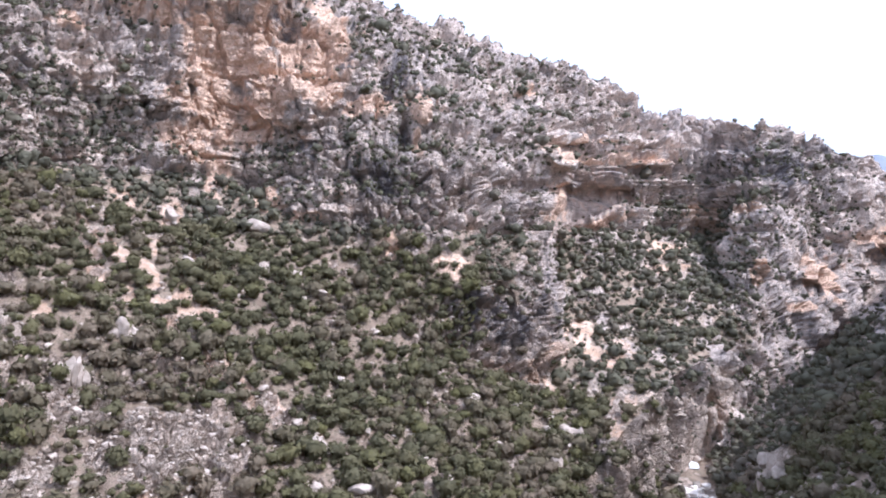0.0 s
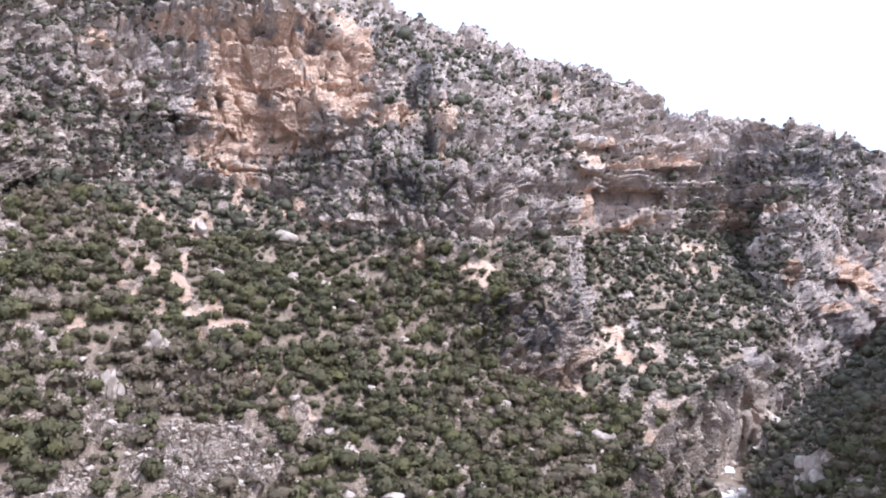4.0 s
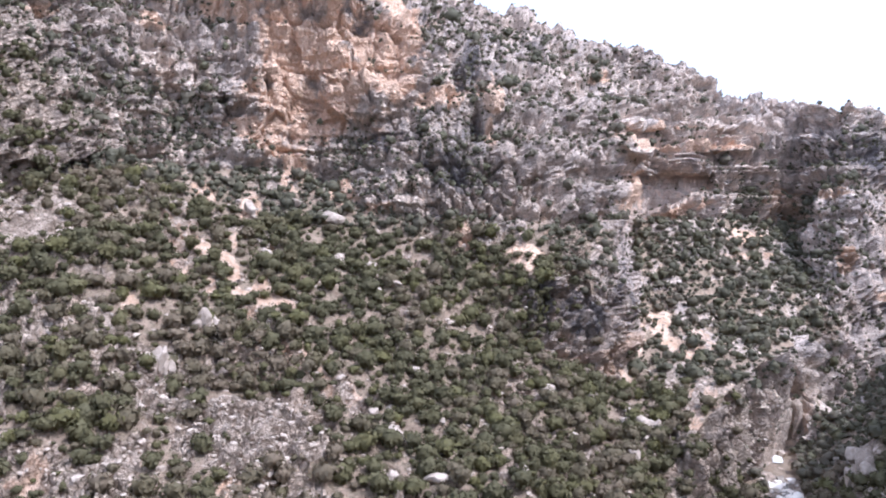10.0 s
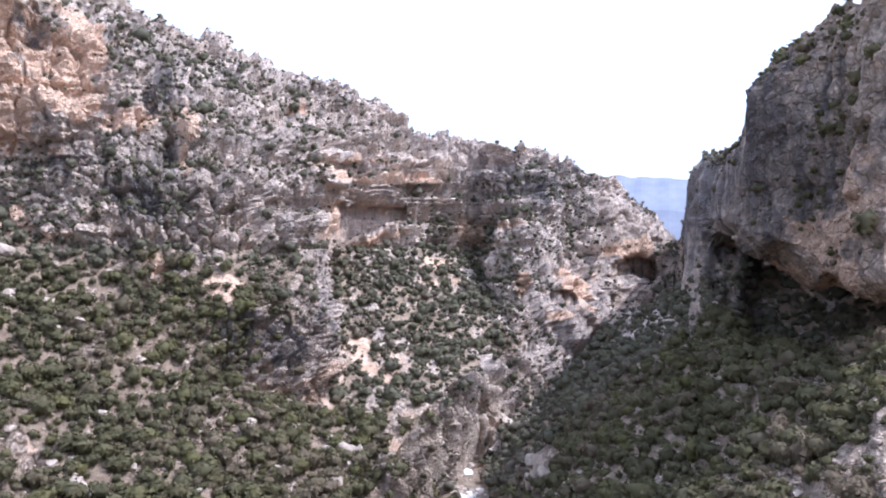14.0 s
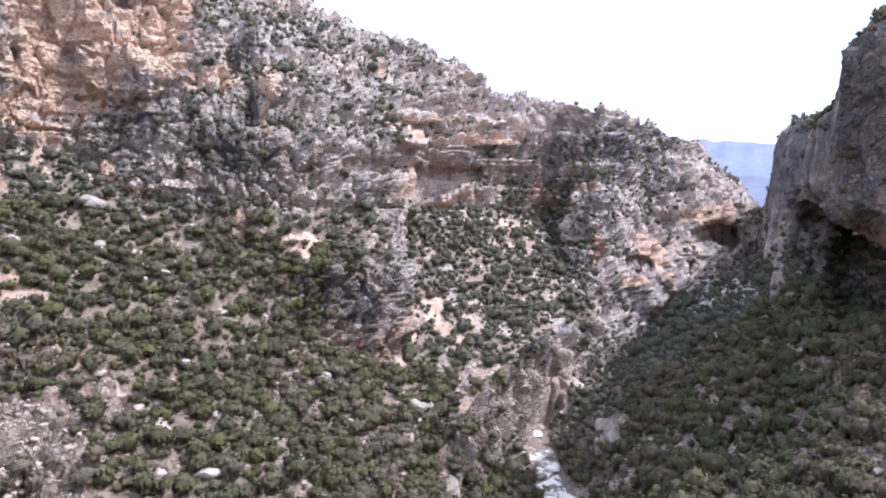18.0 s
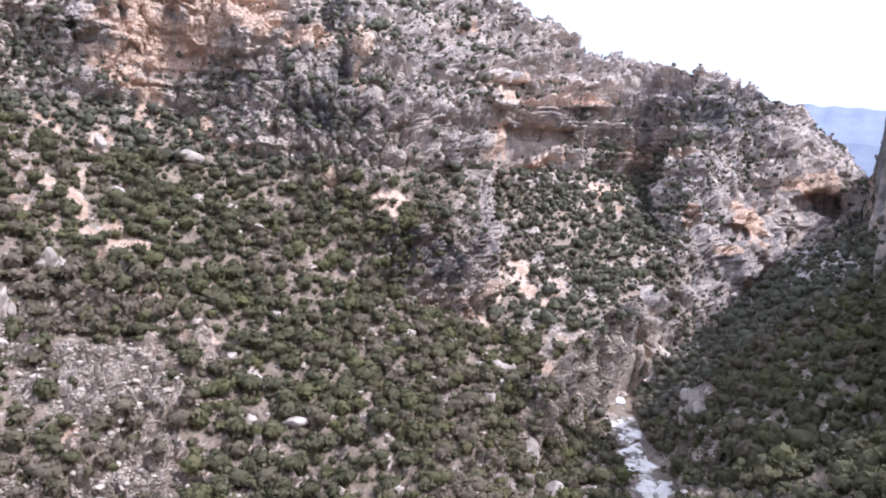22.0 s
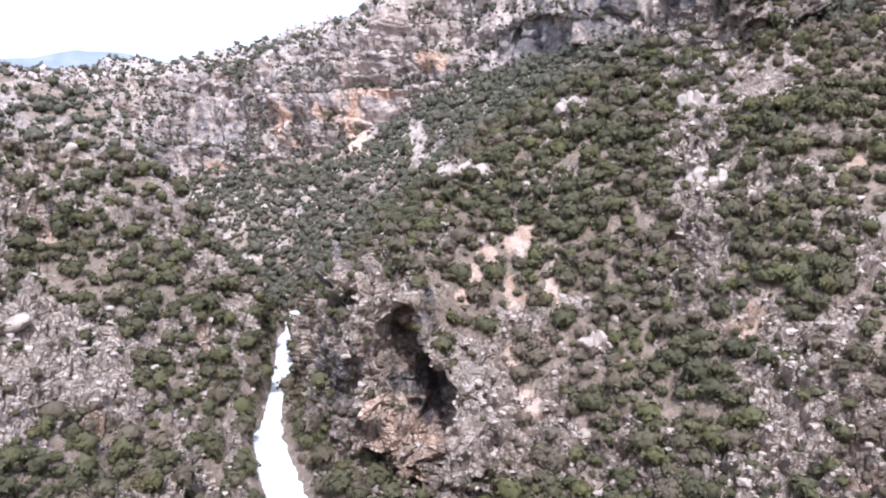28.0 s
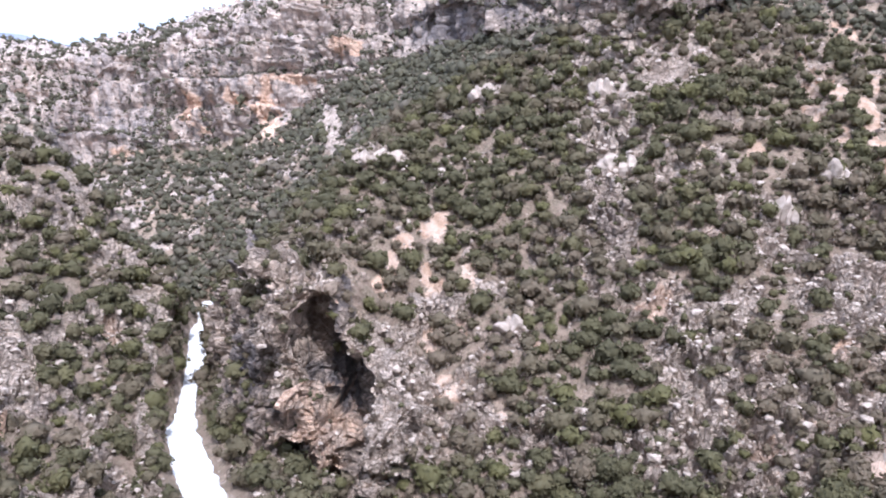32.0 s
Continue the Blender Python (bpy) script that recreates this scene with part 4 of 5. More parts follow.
run = np.radians(BEAR) * R
streaks = lump(run / 3.2 - R / 9.0 + wob_b * 0.6, R / 11.0 + wob_r * 0.5, Z * 0 + 0.5, 91) * 0.6 + 0.4 * lump(run / 1.6 - R / 5.0, R / 5.0, Z * 0 + 0.5, 93)
rubble = smooth(streaks, 0.62, 0.72) * (1 - steep) * (1 - 0.5 * lush)
np.maximum(soil, 0.75 * rubble * (lump(P[..., 0] / 20, P[..., 1] / 20, P[..., 2] / 20, 95) > 0.5), out=soil)
np.maximum(pale, 0.9 * rubble, out=pale)
rocky = np.maximum(rocky, smooth(pale, 0.3, 0.7) * (1 - steep))
rocky = rocky * (1 - 0.6 * lush)
bank = (1 - smooth(BEAR, -70, -66)) * (1 - smooth(R, 290, 310)) * smooth(rough_noise(P * np.array([1, 1, 2.2]), 20, 4, 161, 0.6), 0.44, 0.56)
np.maximum(rocky, bank, out=rocky)
np.maximum(pale, 0.3 * bank, out=pale)
P = P + N * np.array([1, 1, 0.3]) * (extra * near_fade)[..., None]
P = P * (1 + recess / np.maximum(np.linalg.norm(P, axis=-1), 50))[..., None]
N2 = normals(P)
for _ in range(3):
    N2[1:-1] = (N2[:-2] + 2 * N2[1:-1] + N2[2:]) / 4
    N2[:, 1:-1] = (N2[:, :-2] + 2 * N2[:, 1:-1] + N2[:, 2:]) / 4
N = 0.5 * N + 0.5 * N2
N /= np.maximum(np.linalg.norm(N, axis=-1, keepdims=True), 1e-9)
steep = np.maximum(steep, smooth(np.maximum(np.abs(extra), recess), 1.5, 4.0) * 0.8)
craggy = np.maximum(steep, rocky)
bedded = 0.2 + 0.7 * (1 - smooth(BEAR, -54, -48)) * smooth(R, 300, 340) + 0.8 * smooth(BEAR, -40, -28) * (1 - 0.9 * smooth(BEAR, 31.0, 32.0))
calm = smooth(BEAR, 10.5, 12) * (1 - smooth(BEAR, 24, 27)) * (1 - smooth(R, 310, 345)) * smooth(R, 185, 200)
fins = smooth(BEAR, -8, -5) * (1 - smooth(BEAR, 9.5, 11)) * (1 - smooth(R, 250, 268)) * smooth(R, 200, 215)
bedded = bedded * (1 - np.maximum(calm, 0.85 * fins)) * (1 - 0.85 * smooth(BEAR, 20, 23.5) * (1 - smooth(RISE, 3.5, 4.5)))
PB = P * np.stack([ones + 0 * R, ones + 0 * R, 0.6 + 0.4 * bedded], -1)
b1, e1 = blocks(P + np.stack([wob_b, wob_r, wob_b], -1) * 2.5, (8.0, 8.0, 15.0), 3)
b2, e2 = blocks(PB + np.stack([wob_r, wob_b, 0.6 * wob_r], -1) * 1.5, (3.4, 3.4, 3.8), 4)
b3, e3 = blocks(PB, (1.6, 1.6, 1.5), 6)
block = np.clip(0.5 * b2 + 0.3 * b3 + 0.35 * b1 - 0.2, 0, 1)
# thin cells where the wall turns edge-on take little fine relief
du = np.linalg.norm(np.roll(P, -1, 1) - P, axis=-1)
fine_ok = np.clip(1.6 / np.maximum(np.maximum(du, np.roll(du, 1, 1)), 0.1), 0.12, 1.0)
gully = 0.7 * lump(P[..., 0] / 21 + wob_b * 0.2, P[..., 1] / 21, P[..., 2] / 95, 45) + 0.3 * lump(P[..., 0] / 10, P[..., 1] / 10 + wob_r * 0.2, P[..., 2] / 60, 47)
d = steep * (gully - 0.5) * 15 * np.sqrt(fine_ok)
d += steep * (rough_noise(P, 38, 3, 11) - 0.5) * 10 + (1 - steep) * ((rough_noise(P, 34, 3, 17) - 0.5) * 8 + (rough_noise(P, 13, 2, 19) - 0.5) * 3)
d += steep * ((b1 - 0.5) * 4.0 - 1.8 * (1 - smooth(e1, 0.0, 0.2))) * np.sqrt(fine_ok)
warp = P[..., 2] + 5 * (rough_noise(P * np.array([1, 1, 0.3]), 60, 2, 33) - 0.5)
layer = np.floor(warp / 2.6)
bedding = lump(P[..., 0] / 16, P[..., 1] / 16, layer * 1.7, 35)
d += steep * (bedding - 0.5) * 3.2 * bedded * np.sqrt(fine_ok)
thin = lump(P[..., 0] / 9, P[..., 1] / 9, np.floor(warp / 0.95) * 1.7, 39)
d += craggy * (thin - 0.5) * 0.6 * bedded * fine_ok
close = (1 - smooth(R, 225, 262)) * (1 - smooth(BEAR, 9, 13))
distant = smooth(R, 235, 290) * (1 - smooth(BEAR, 31, 33))
step_z = P[..., 2] + 14 * (rough_noise(P * np.array([1, 1, 0.2]), 90, 2, 133) - 0.5) + 1.5 * wob_b
strata = spot_mask(10.5, 5.6, 7.0, 2.6, 0, 0.3, 0.5)
terrace = np.zeros(R.shape)
ledges = np.zeros(R.shape)
for high, depth, seed in ((13.0, 6.5, 141), (4.6, 2.2, 143)):
    level = np.floor(step_z / high)
    part_up = step_z / high - level
    strong = smooth(lump(P[..., 0] / 55, P[..., 1] / 55, level * 1.7, seed), 0.25, 0.6)
    strong = np.maximum(strong, strata) * (1 + (0.9 if high < 8 else 0.0) * strata)
    terrace += strong * depth * (part_up * (1 - smooth(part_up, 0.84, 0.97)) - 0.35)
    ledges = np.maximum(ledges, strong * smooth(part_up, 0.8, 0.9) * min(1.0, high / 8))
d += np.maximum(steep * distant * bedded, 0.45 * bank) * terrace * np.sqrt(fine_ok)
lean_z = P[..., 2] * 0.9 + 0.30 * P[..., 0] + 0.12 * P[..., 1] + 1.2 * wob_f
slabs = lump(P[..., 0] / 6, P[..., 1] / 6, np.floor(lean_z / 1.1) * 1.7, 57)
d += np.maximum(rocky * (0.25 + 0.75 * smooth(BEAR, -54, -48)), steep * 0.15) * close * (1 - smooth(BEAR, 26, 30)) * (slabs - 0.5) * 2.6 * fine_ok
e_all = craggy * (0.42 + 1.2 * close + 0.3 * (BEAR > 31)) * ((b2 - 0.5) * 1.9 - 0.9 * (1 - smooth(e2, 0.0, 0.22)))
e_all += (0.3 + 0.7 * craggy) * (0.42 + 1.2 * close + 0.3 * (BEAR > 31)) * ((b3 - 0.5) * 0.8 - 0.4 * (1 - smooth(e3, 0.0, 0.3)))
d += e_all * fine_ok
flutes = lump(P[..., 0] / 1.9, P[..., 1] / 1.9, P[..., 2] / 15 + wob_b * 0.3, 49)
fluted = np.maximum(1.4 - 0.6 * bedded, flute_area) * (1 - 0.75 * strata)
d += steep * (flutes - 0.5) * 3.4 * fluted * fine_ok
q = P * np.array([1 / 6.5, 1 / 6.5, 1 / 30.0])
crack = 1 - np.abs(2 * lump(q[..., 0] + wob_b, q[..., 1] + wob_r, q[..., 2], 23) - 1)
d -= steep * 2.4 * crack ** 6 * fine_ok
d += (rough_noise(P, 8, 4, 41, 0.6) - 0.5) * (1.6 + 1.2 * craggy) * (1 - 0.45 * distant) * fine_ok
d += rocky * (0.6 + 2.2 * np.abs(rough_noise(P, 6, 3, 67, 0.6) - 0.5)) * fine_ok
d *= 1 - 0.65 * calm
d *= 1 - 0.45 * smooth(BEAR, 33, 35)
ribs = lump(P[..., 0] / 4.5, P[..., 1] / 4.5, P[..., 2] / 40 + wob_b * 0.2, 149)
d += fins * steep * ((flutes - 0.5) * 1.5 + (ribs - 0.5) * 4.0 + (b2 - 0.5) * 3.0 - 1.4 * (1 - smooth(e2, 0.0, 0.25)) + (b1 - 0.5) * 3.0) * np.sqrt(fine_ok)
d += calm * steep * ((flutes - 0.5) * 9.0 + (ribs - 0.5) * 9.0 + (b2 - 0.5) * 1.5) * np.sqrt(fine_ok)
d += steep * distant * (1 - calm) * (1 - 0.8 * strata) * (ribs - 0.5) * 4.5 * np.sqrt(fine_ok)
# where the cells lie edge-on and long, even the relief out up the wall
even = d.copy()
for _ in range(24):
    even[1:-1] = (even[:-2] + 2 * even[1:-1] + even[2:]) / 4
keep = np.clip(np.where(BEAR < -50, 0.8, 1.3) / np.maximum(np.maximum(du, np.roll(du, 1, 1)), 0.1), 0.1, 1.0)
d = d * keep + even * (1 - keep)
d *= (1 - bed) * near_fade * far_fade * (1 - 0.7 * cave)
P = P + N * d[..., None]
P[..., 2] = P[..., 2] * (1 - bed) + (river_z - 0.3) * bed
NRM = normals(P)
NRM *= np.sign(np.sum(NRM * np.array([0, 0, 1.0]), -1, keepdims=True) + 1e-9) * 1.0
rows_n, cols_n = R.shape


def put_mesh(name, verts, faces, material, attrs=()):
    """Mesh from arrays: verts (n,3), faces (m,k)."""
    me = bpy.data.meshes.new(name)
    m, k = faces.shape
    me.vertices.add(len(verts)), me.loops.add(m * k), me.polygons.add(m)
    me.vertices.foreach_set("co", np.ascontiguousarray(verts, np.float32).ravel())
    me.loops.foreach_set("vertex_index", np.ascontiguousarray(faces, np.int32).ravel())
    me.polygons.foreach_set("loop_start", np.arange(0, m * k, k, dtype=np.int32))
    for key, values in attrs:
        me.attributes.new(key, "FLOAT", "POINT").data.foreach_set("value", np.ascontiguousarray(values, np.float32).ravel())
    me.materials.append(material)
    me.update(calc_edges=True)
    me.shade_flat()
    return me


ii, jj = np.meshgrid(np.arange(rows_n - 1), np.arange(cols_n), indexing="ij")
j2 = (jj + 1) % cols_n
quads = np.stack([ii * cols_n + jj, ii * cols_n + j2, (ii + 1) * cols_n + j2, (ii + 1) * cols_n + jj], -1).reshape(-1, 4)
bare = np.clip(np.maximum(steep * 0.95, rocky), 0, 1)
ground = tagged(new("ground", put_mesh("ground", P.reshape(-1, 3), quads, GROUND, (("bare", bare), ("ochre", ochre), ("soil", soil), ("pale", pale), ("block", block), ("dark", dark), ("nearness", 1 - smooth(R, 215, 300))))),
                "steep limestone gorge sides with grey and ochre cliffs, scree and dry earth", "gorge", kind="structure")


# ======== river bed gravel ========
def river_strip(pts, base_wide, narrow, material, label):
    verts, faces = [], []
    for i, c in enumerate(pts):
        a, b = pts[max(i - 1, 0)], pts[min(i + 1, len(pts) - 1)]
        side = Vector((b.y - a.y, a.x - b.x, 0)).normalized()
        wide = base_wide * (narrow if i < 16 else 0.85 if i < 40 else 1.0)
        edge = [wide * (0.55 + 0.6 * float(lump(np.array(c.x / 7.0), np.array(c.y / 7.0), np.array(0.7 + e), 3)) + 0.35 * float(lump(np.array(c.x / 1.7), np.array(c.y / 1.7), np.array(0.7 + e), 5))) for e in (0, 5)]
        for q in range(13):
            u = q / 6 - 1
            w = u * edge[0 if u < 0 else 1]
            at = c + side * w
            h = 0.15 * (1 - u * u) + 0.5 * float(lump(np.array(at.x / 1.3), np.array(at.y / 1.3), np.array(0.0), 9)) - (1.0 if abs(u) == 1 else 0.2)
            verts.append((at.x, at.y, at.z + h))
        if i:
            n = len(verts) - 26
            faces += [(n + q, n + q + 1, n + q + 14, n + q + 13) for q in range(12)]
    tagged(new("river_bed", put_mesh("river_bed", np.array(verts), np.array(faces), material)), label, "river bed", kind="structure")


fine_pts = curve_points(river_line, 30)
cut = 30 * 13
river_strip(fine_pts[:cut + 1], 3.9, 0.85, GRAVEL, "dry river bed of sunlit white gravel in the gorge floor")
river_strip(fine_pts[cut:-75], 1.3, 1.0, SHINGLE, "stony dry river bed of grey shingle between white boulders")
river_strip(fine_pts[-58:-42], 1.7, 1.0, GRAVEL, "patch of white gravel at the foot of a fluted cliff")


# ======== shrubs ========
def ball(sub):
    bm = bmesh.new()
    bmesh.ops.create_icosphere(bm, subdivisions=sub, radius=1.0)
    v = np.array([tuple(x.co) for x in bm.verts])
    f = np.array([[x.index for x in fc.verts] for fc in bm.faces])
    bm.free()
    return v, f


def crown(sub, flecks, size, rng):
    """A crown of radius about 1 on the ground: a lumpy dome and leaf sprays that stand off it."""
    v, f = ball(sub)
    seed = int(rng.integers(1, 900))
    bumps = np.full(len(v), 0.55)
    for _ in range(9):  # lobes
        c = rng.normal(0, 1, 3)
        c[2] = abs(c[2]) * 0.9
        c /= np.linalg.norm(c)
        bumps = np.maximum(bumps, rng.uniform(0.7, 1.12) * smooth(v @ c, 0.5, 0.92) + 0.08)
    bumps = np.maximum(bumps, 0.5) * (0.8 + 0.4 * rough_noise(v, 0.45, 2, seed))
    v = v * bumps[:, None] * np.array([rng.uniform(0.85, 1.35), rng.uniform(0.75, 1.15), rng.uniform(0.7, 1.05)])
    tri = v[f]
    pick = rng.integers(0, len(f), flecks)
    w = rng.dirichlet((1, 1, 1), flecks)
    c = (tri[pick] * w[..., None]).sum(1)
    out = c / np.linalg.norm(c, axis=1, keepdims=True)
    c = c * rng.uniform(0.84, 1.2, (flecks, 1))
    v = v * 0.8
    n = out + rng.normal(0, 0.4, (flecks, 3))
    n /= np.linalg.norm(n, axis=1, keepdims=True)
    a = np.cross(n, rng.normal(0, 1, (flecks, 3)))
    a /= np.linalg.norm(a, axis=1, keepdims=True)
    b = np.cross(n, a)
    s = rng.uniform(0.6, 1.3, (flecks, 1)) * size
    fv = np.stack([c + a * s, c - a * s * 0.5 + b * s * 0.8, c - a * s * 0.5 - b * s * 0.8], 1).reshape(-1, 3)
    ff = np.arange(flecks * 3).reshape(-1, 3) + len(v)
    v, f = np.concatenate([v, fv]), np.concatenate([f, ff])
    v[:, 2] += 0.55
    v[:, 2] = np.maximum(v[:, 2], -0.25)
    return v, f


rng = np.random.default_rng(4)
cv = [P[:-1, :-1], P[1:, :-1], P[:-1, 1:]]
area = np.linalg.norm(np.cross(cv[1] - cv[0], cv[2] - cv[0]), axis=-1)
area[:, bearings[:-1] > 47] = 0
cell_r = R[:-1, :-1]
area[(cell_r < 70) | (cell_r > 640)] = 0
clump = rough_noise(P, 16, 3, 53)[:-1, :-1]
ledge = rough_noise(P * np.array([0.6, 0.6, 1.3]), 14, 4, 59)[:-1, :-1]
st, rk = steep[:-1, :-1], rocky[:-1, :-1]
cover = (1 - st) * (1 - 0.5 * rk) * (0.5 + 0.42 * smooth(clump, 0.42, 0.56)) + st * (0.015 + 0.26 * smooth(ledge, 0.51, 0.58)) * (0.15 + 1.3 * (1 - smooth(gully[:-1, :-1], 0.38, 0.52))) + 0.17 * st * lush[:-1, :-1] * smooth(ledge, 0.44, 0.54) + 0.4 * st * ledges[:-1, :-1] * distant[:-1, :-1] * smooth(clump, 0.42, 0.55)
cover = np.minimum(cover * np.minimum(green, 1.6)[:-1, :-1], 1.0) * (1 - smooth(bed, 0.45, 0.8)[:-1, :-1]) * (1 - 0.84 * np.clip(soil, 0, 1)[:-1, :-1]) * (1 - 0.8 * smooth(ochre * 0.8 + pale, 0.2, 0.8)[:-1, :-1])
# mean crown radius: tall maquis on the near slopes, small bushes on the walls
mean_r = np.where(cell_r > 400, 1.05, np.where(cell_r > 250, 1.12, 1.5)) * (1 - 0.36 * st) * (1 + 0.12 * lush[:-1, :-1])
cover = cover * (1 - 0.3 * (1 - smooth(BEAR, -70, -66))[:-1, :-1])
cover = cover * (1 + 0.28 * smooth(BEAR, -58, -54) * (1 - smooth(BEAR, 13, 17)) * (1 - smooth(R, 240, 270)))[:-1, :-1]
thicket = (spot_mask(-29.0, 8.5, 6.5, 4.5, 0, 0.6, 0.9) * (0.3 + 0.7 * gaps))[:-1, :-1]
cover = np.maximum(cover, 0.42 * thicket)
under = ((row_no > sum(STEPS[:7])) & (row_no <= sum(STEPS[:9])) & (BEAR > 35.3))[:-1, :-1]
cover, mean_r = np.where(under, 1.0, cover), np.where(under, 1.7, mean_r)
rim = smooth(row_no[:-1, :-1], top - 26, top - 4) * (BEAR[:-1, :-1] > -64) * (cell_r > 200)
cover, mean_r = cover * (1 - 0.6 * rim), mean_r * (1 - 0.4 * rim)
dens = 2.6 * cover / (math.pi * mean_r ** 2 * 1.25)
deep = (row_no > sum(STEPS[:9])) & (row_no < sum(STEPS[:10]) + 4) & (BEAR > 34)
dens[deep[:-1, :-1]] = 0
ang = np.degrees(np.arctan2(P[..., 2] + 2.5, np.hypot(P[..., 0], P[..., 1])))
sight = np.maximum.accumulate(np.where(R > 30, ang, -90), axis=0)
dens[(ang < sight - 2.2)[:-1, :-1]] = 0
expect = area * dens
count = rng.poisson(expect)
ci, cj = np.nonzero(count)
shift = rng.random((2, len(ci), 1))
at = P[ci, cj] + (P[ci + 1, cj] - P[ci, cj]) * shift[0] + (P[ci, cj + 1] - P[ci, cj]) * shift[1]
size = np.clip(mean_r[ci, cj] * rng.lognormal(-0.2, 0.55, len(ci)), 0.35, 3.3)
take = np.argsort(-size * rng.uniform(0.75, 1.3, len(ci)))
kept, near_by_cell = [], {}
for i in take:
    x, y, z = at[i]
    key = (int(x // 4), int(y // 4), int(z // 4))
    r, free = size[i], True
    for a in (-1, 0, 1):
        for b in (-1, 0, 1):
            for c in (-1, 0, 1):
                for px, py, pz, pr in near_by_cell.get((key[0] + a, key[1] + b, key[2] + c), ()):
                    if (px - x) ** 2 + (py - y) ** 2 + (pz - z) ** 2 < (0.46 * (r + pr)) ** 2:
                        free = False
                        break
                if not free:
                    break
            if not free:
                break
        if not free:
            break
    if free:
        near_by_cell.setdefault(key, []).append((x, y, z, r))
        kept.append(i)
kept = np.array(kept)
rng.shuffle(kept)
ci, cj, size = ci[kept], cj[kept], size[kept]
spots = np.concatenate([at[kept], (st[ci, cj])[:, None], BEAR[ci, cj][:, None], lush[ci, cj][:, None]], 1)
dist = np.linalg.norm(spots[:, :3], axis=1)
patchy = rough_noise(spots[:, :3], 22, 2, 151)
tone = np.clip(rng.random(len(spots)) * 0.72 + 0.9 * (patchy - 0.5) + 0.22 * (1 - spots[:, 5]) + 0.04, 0, 1)
order = np.argsort(dist - 26 * size)
near_id, far_id = order[:300], order[300:]

# the nearest ones, each a thing of its own
kinds = []
for k in range(10):
    v, f = crown(2, 560, 0.115, rng)
    me = put_mesh("crown", v, f, LEAF)
    me.shade_smooth()
    trunk = bmesh.new()
    for q in range(3):
        lean = Matrix.Rotation(0.25 + 0.2 * q, 4, Vector((math.cos(2.1 * q + k), math.sin(2.1 * q + k), 0)))
        bmesh.ops.create_cone(trunk, cap_ends=True, segments=6, radius1=0.075, radius2=0.03, depth=0.9, matrix=lean @ Matrix.Translation((0, 0, 0.2)))
    tm = bpy.data.meshes.new("trunk")
    trunk.to_mesh(tm), trunk.free()
    tm.materials.append(BARK)
    kinds.append((me, tm))
for n, i in enumerate(near_id):
    me, tm = kinds[n % 10]
    s = size[i]
    thing = new("shrub")
    thing.matrix_world = pose(*spots[i, :3], 0, 0, rng.uniform(0, 360)) @ Matrix.Diagonal((s, s, s * rng.uniform(0.85, 1.15), 1))
    tagged(thing, "large rounded evergreen shrub on the rocky slope" if s > 1.9 else "evergreen maquis shrub growing between limestone rocks", "shrub", "shrubs on the spur")
    for nm, data in (("crown", me), ("trunk", tm)):
        o = new(nm, data)
        o.parent = thing


def join(variants, pos, scale, spin, tones):
    """All copies in one mesh; variants: (verts, faces); each spot takes one of them."""
    vs, fs, ts, base = [], [], [], 0
    which = np.arange(len(pos)) % len(variants)
    for k, (v, f) in enumerate(variants):
        idx = np.nonzero(which == k)[0]
        if not len(idx):
            continue
        c, s = np.cos(spin[idx])[:, None], np.sin(spin[idx])[:, None]
        x = v[None, :, 0] * c - v[None, :, 1] * s
        y = v[None, :, 0] * s + v[None, :, 1] * c
        w = np.stack([x * scale[idx, 0:1], y * scale[idx, 0:1], v[None, :, 2] * scale[idx, 1:2] + 0 * x], -1) + pos[idx][:, None]
        vs.append(w.reshape(-1, 3))
        fs.append((f[None] + (np.arange(len(idx)) * len(v))[:, None, None] + base).reshape(-1, f.shape[1]))
        ts.append(np.repeat(tones[idx], len(v)))
        base += len(idx) * len(v)
    return np.concatenate(vs), np.concatenate(fs), np.concatenate(ts)


for name, ids, sub, flecks, fs, leaf in (("shrubs_on_near_slopes", far_id[dist[far_id] < 250], 1, 104, 0.2, LEAF_FAR), ("shrubs_on_far_slopes", far_id[dist[far_id] >= 250], 0, 18, 0.36, LEAF_HAZED)):
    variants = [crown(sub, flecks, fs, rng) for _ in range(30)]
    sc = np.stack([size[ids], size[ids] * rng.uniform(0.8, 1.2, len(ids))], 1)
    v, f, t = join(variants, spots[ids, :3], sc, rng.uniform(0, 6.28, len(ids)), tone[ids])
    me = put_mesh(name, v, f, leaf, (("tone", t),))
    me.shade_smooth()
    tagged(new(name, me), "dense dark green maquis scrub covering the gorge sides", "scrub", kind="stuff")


# ======== loose stones ========
def stone(sub, rng, flat=0.6, cuts=7):
    v, f = ball(sub)
    for _ in range(cuts):
        n = rng.normal(0, 1, 3)
        n /= np.linalg.norm(n)
        lim = rng.uniform(0.45, 0.8)
        over = np.maximum(v @ n - lim, 0)
        v = v - over[:, None] * n
    v = v * np.array([1.0, rng.uniform(0.6, 0.9), rng.uniform(0.45, 0.45 + flat * 0.5)])
    return v * 1.25, f


stone_d = (0.06 * (1 - st) * smooth(rough_noise(P, 12, 3, 61)[:-1, :-1], 0.46, 0.6) + 0.06 * rk + 0.05 * soil[:-1, :-1] + 0.03 * pale[:-1, :-1] + 0.014 * (1 - st)) * (1 - bed[:-1, :-1])
stone_d = np.where((cell_r > 75) & (cell_r < 420), stone_d, 0)
cnt = rng.poisson(area * stone_d)
ci, cj = np.nonzero(cnt)
sp = P[ci, cj]
sz = np.clip(rng.lognormal(-0.85, 0.5, len(sp)), 0.22, 1.3)
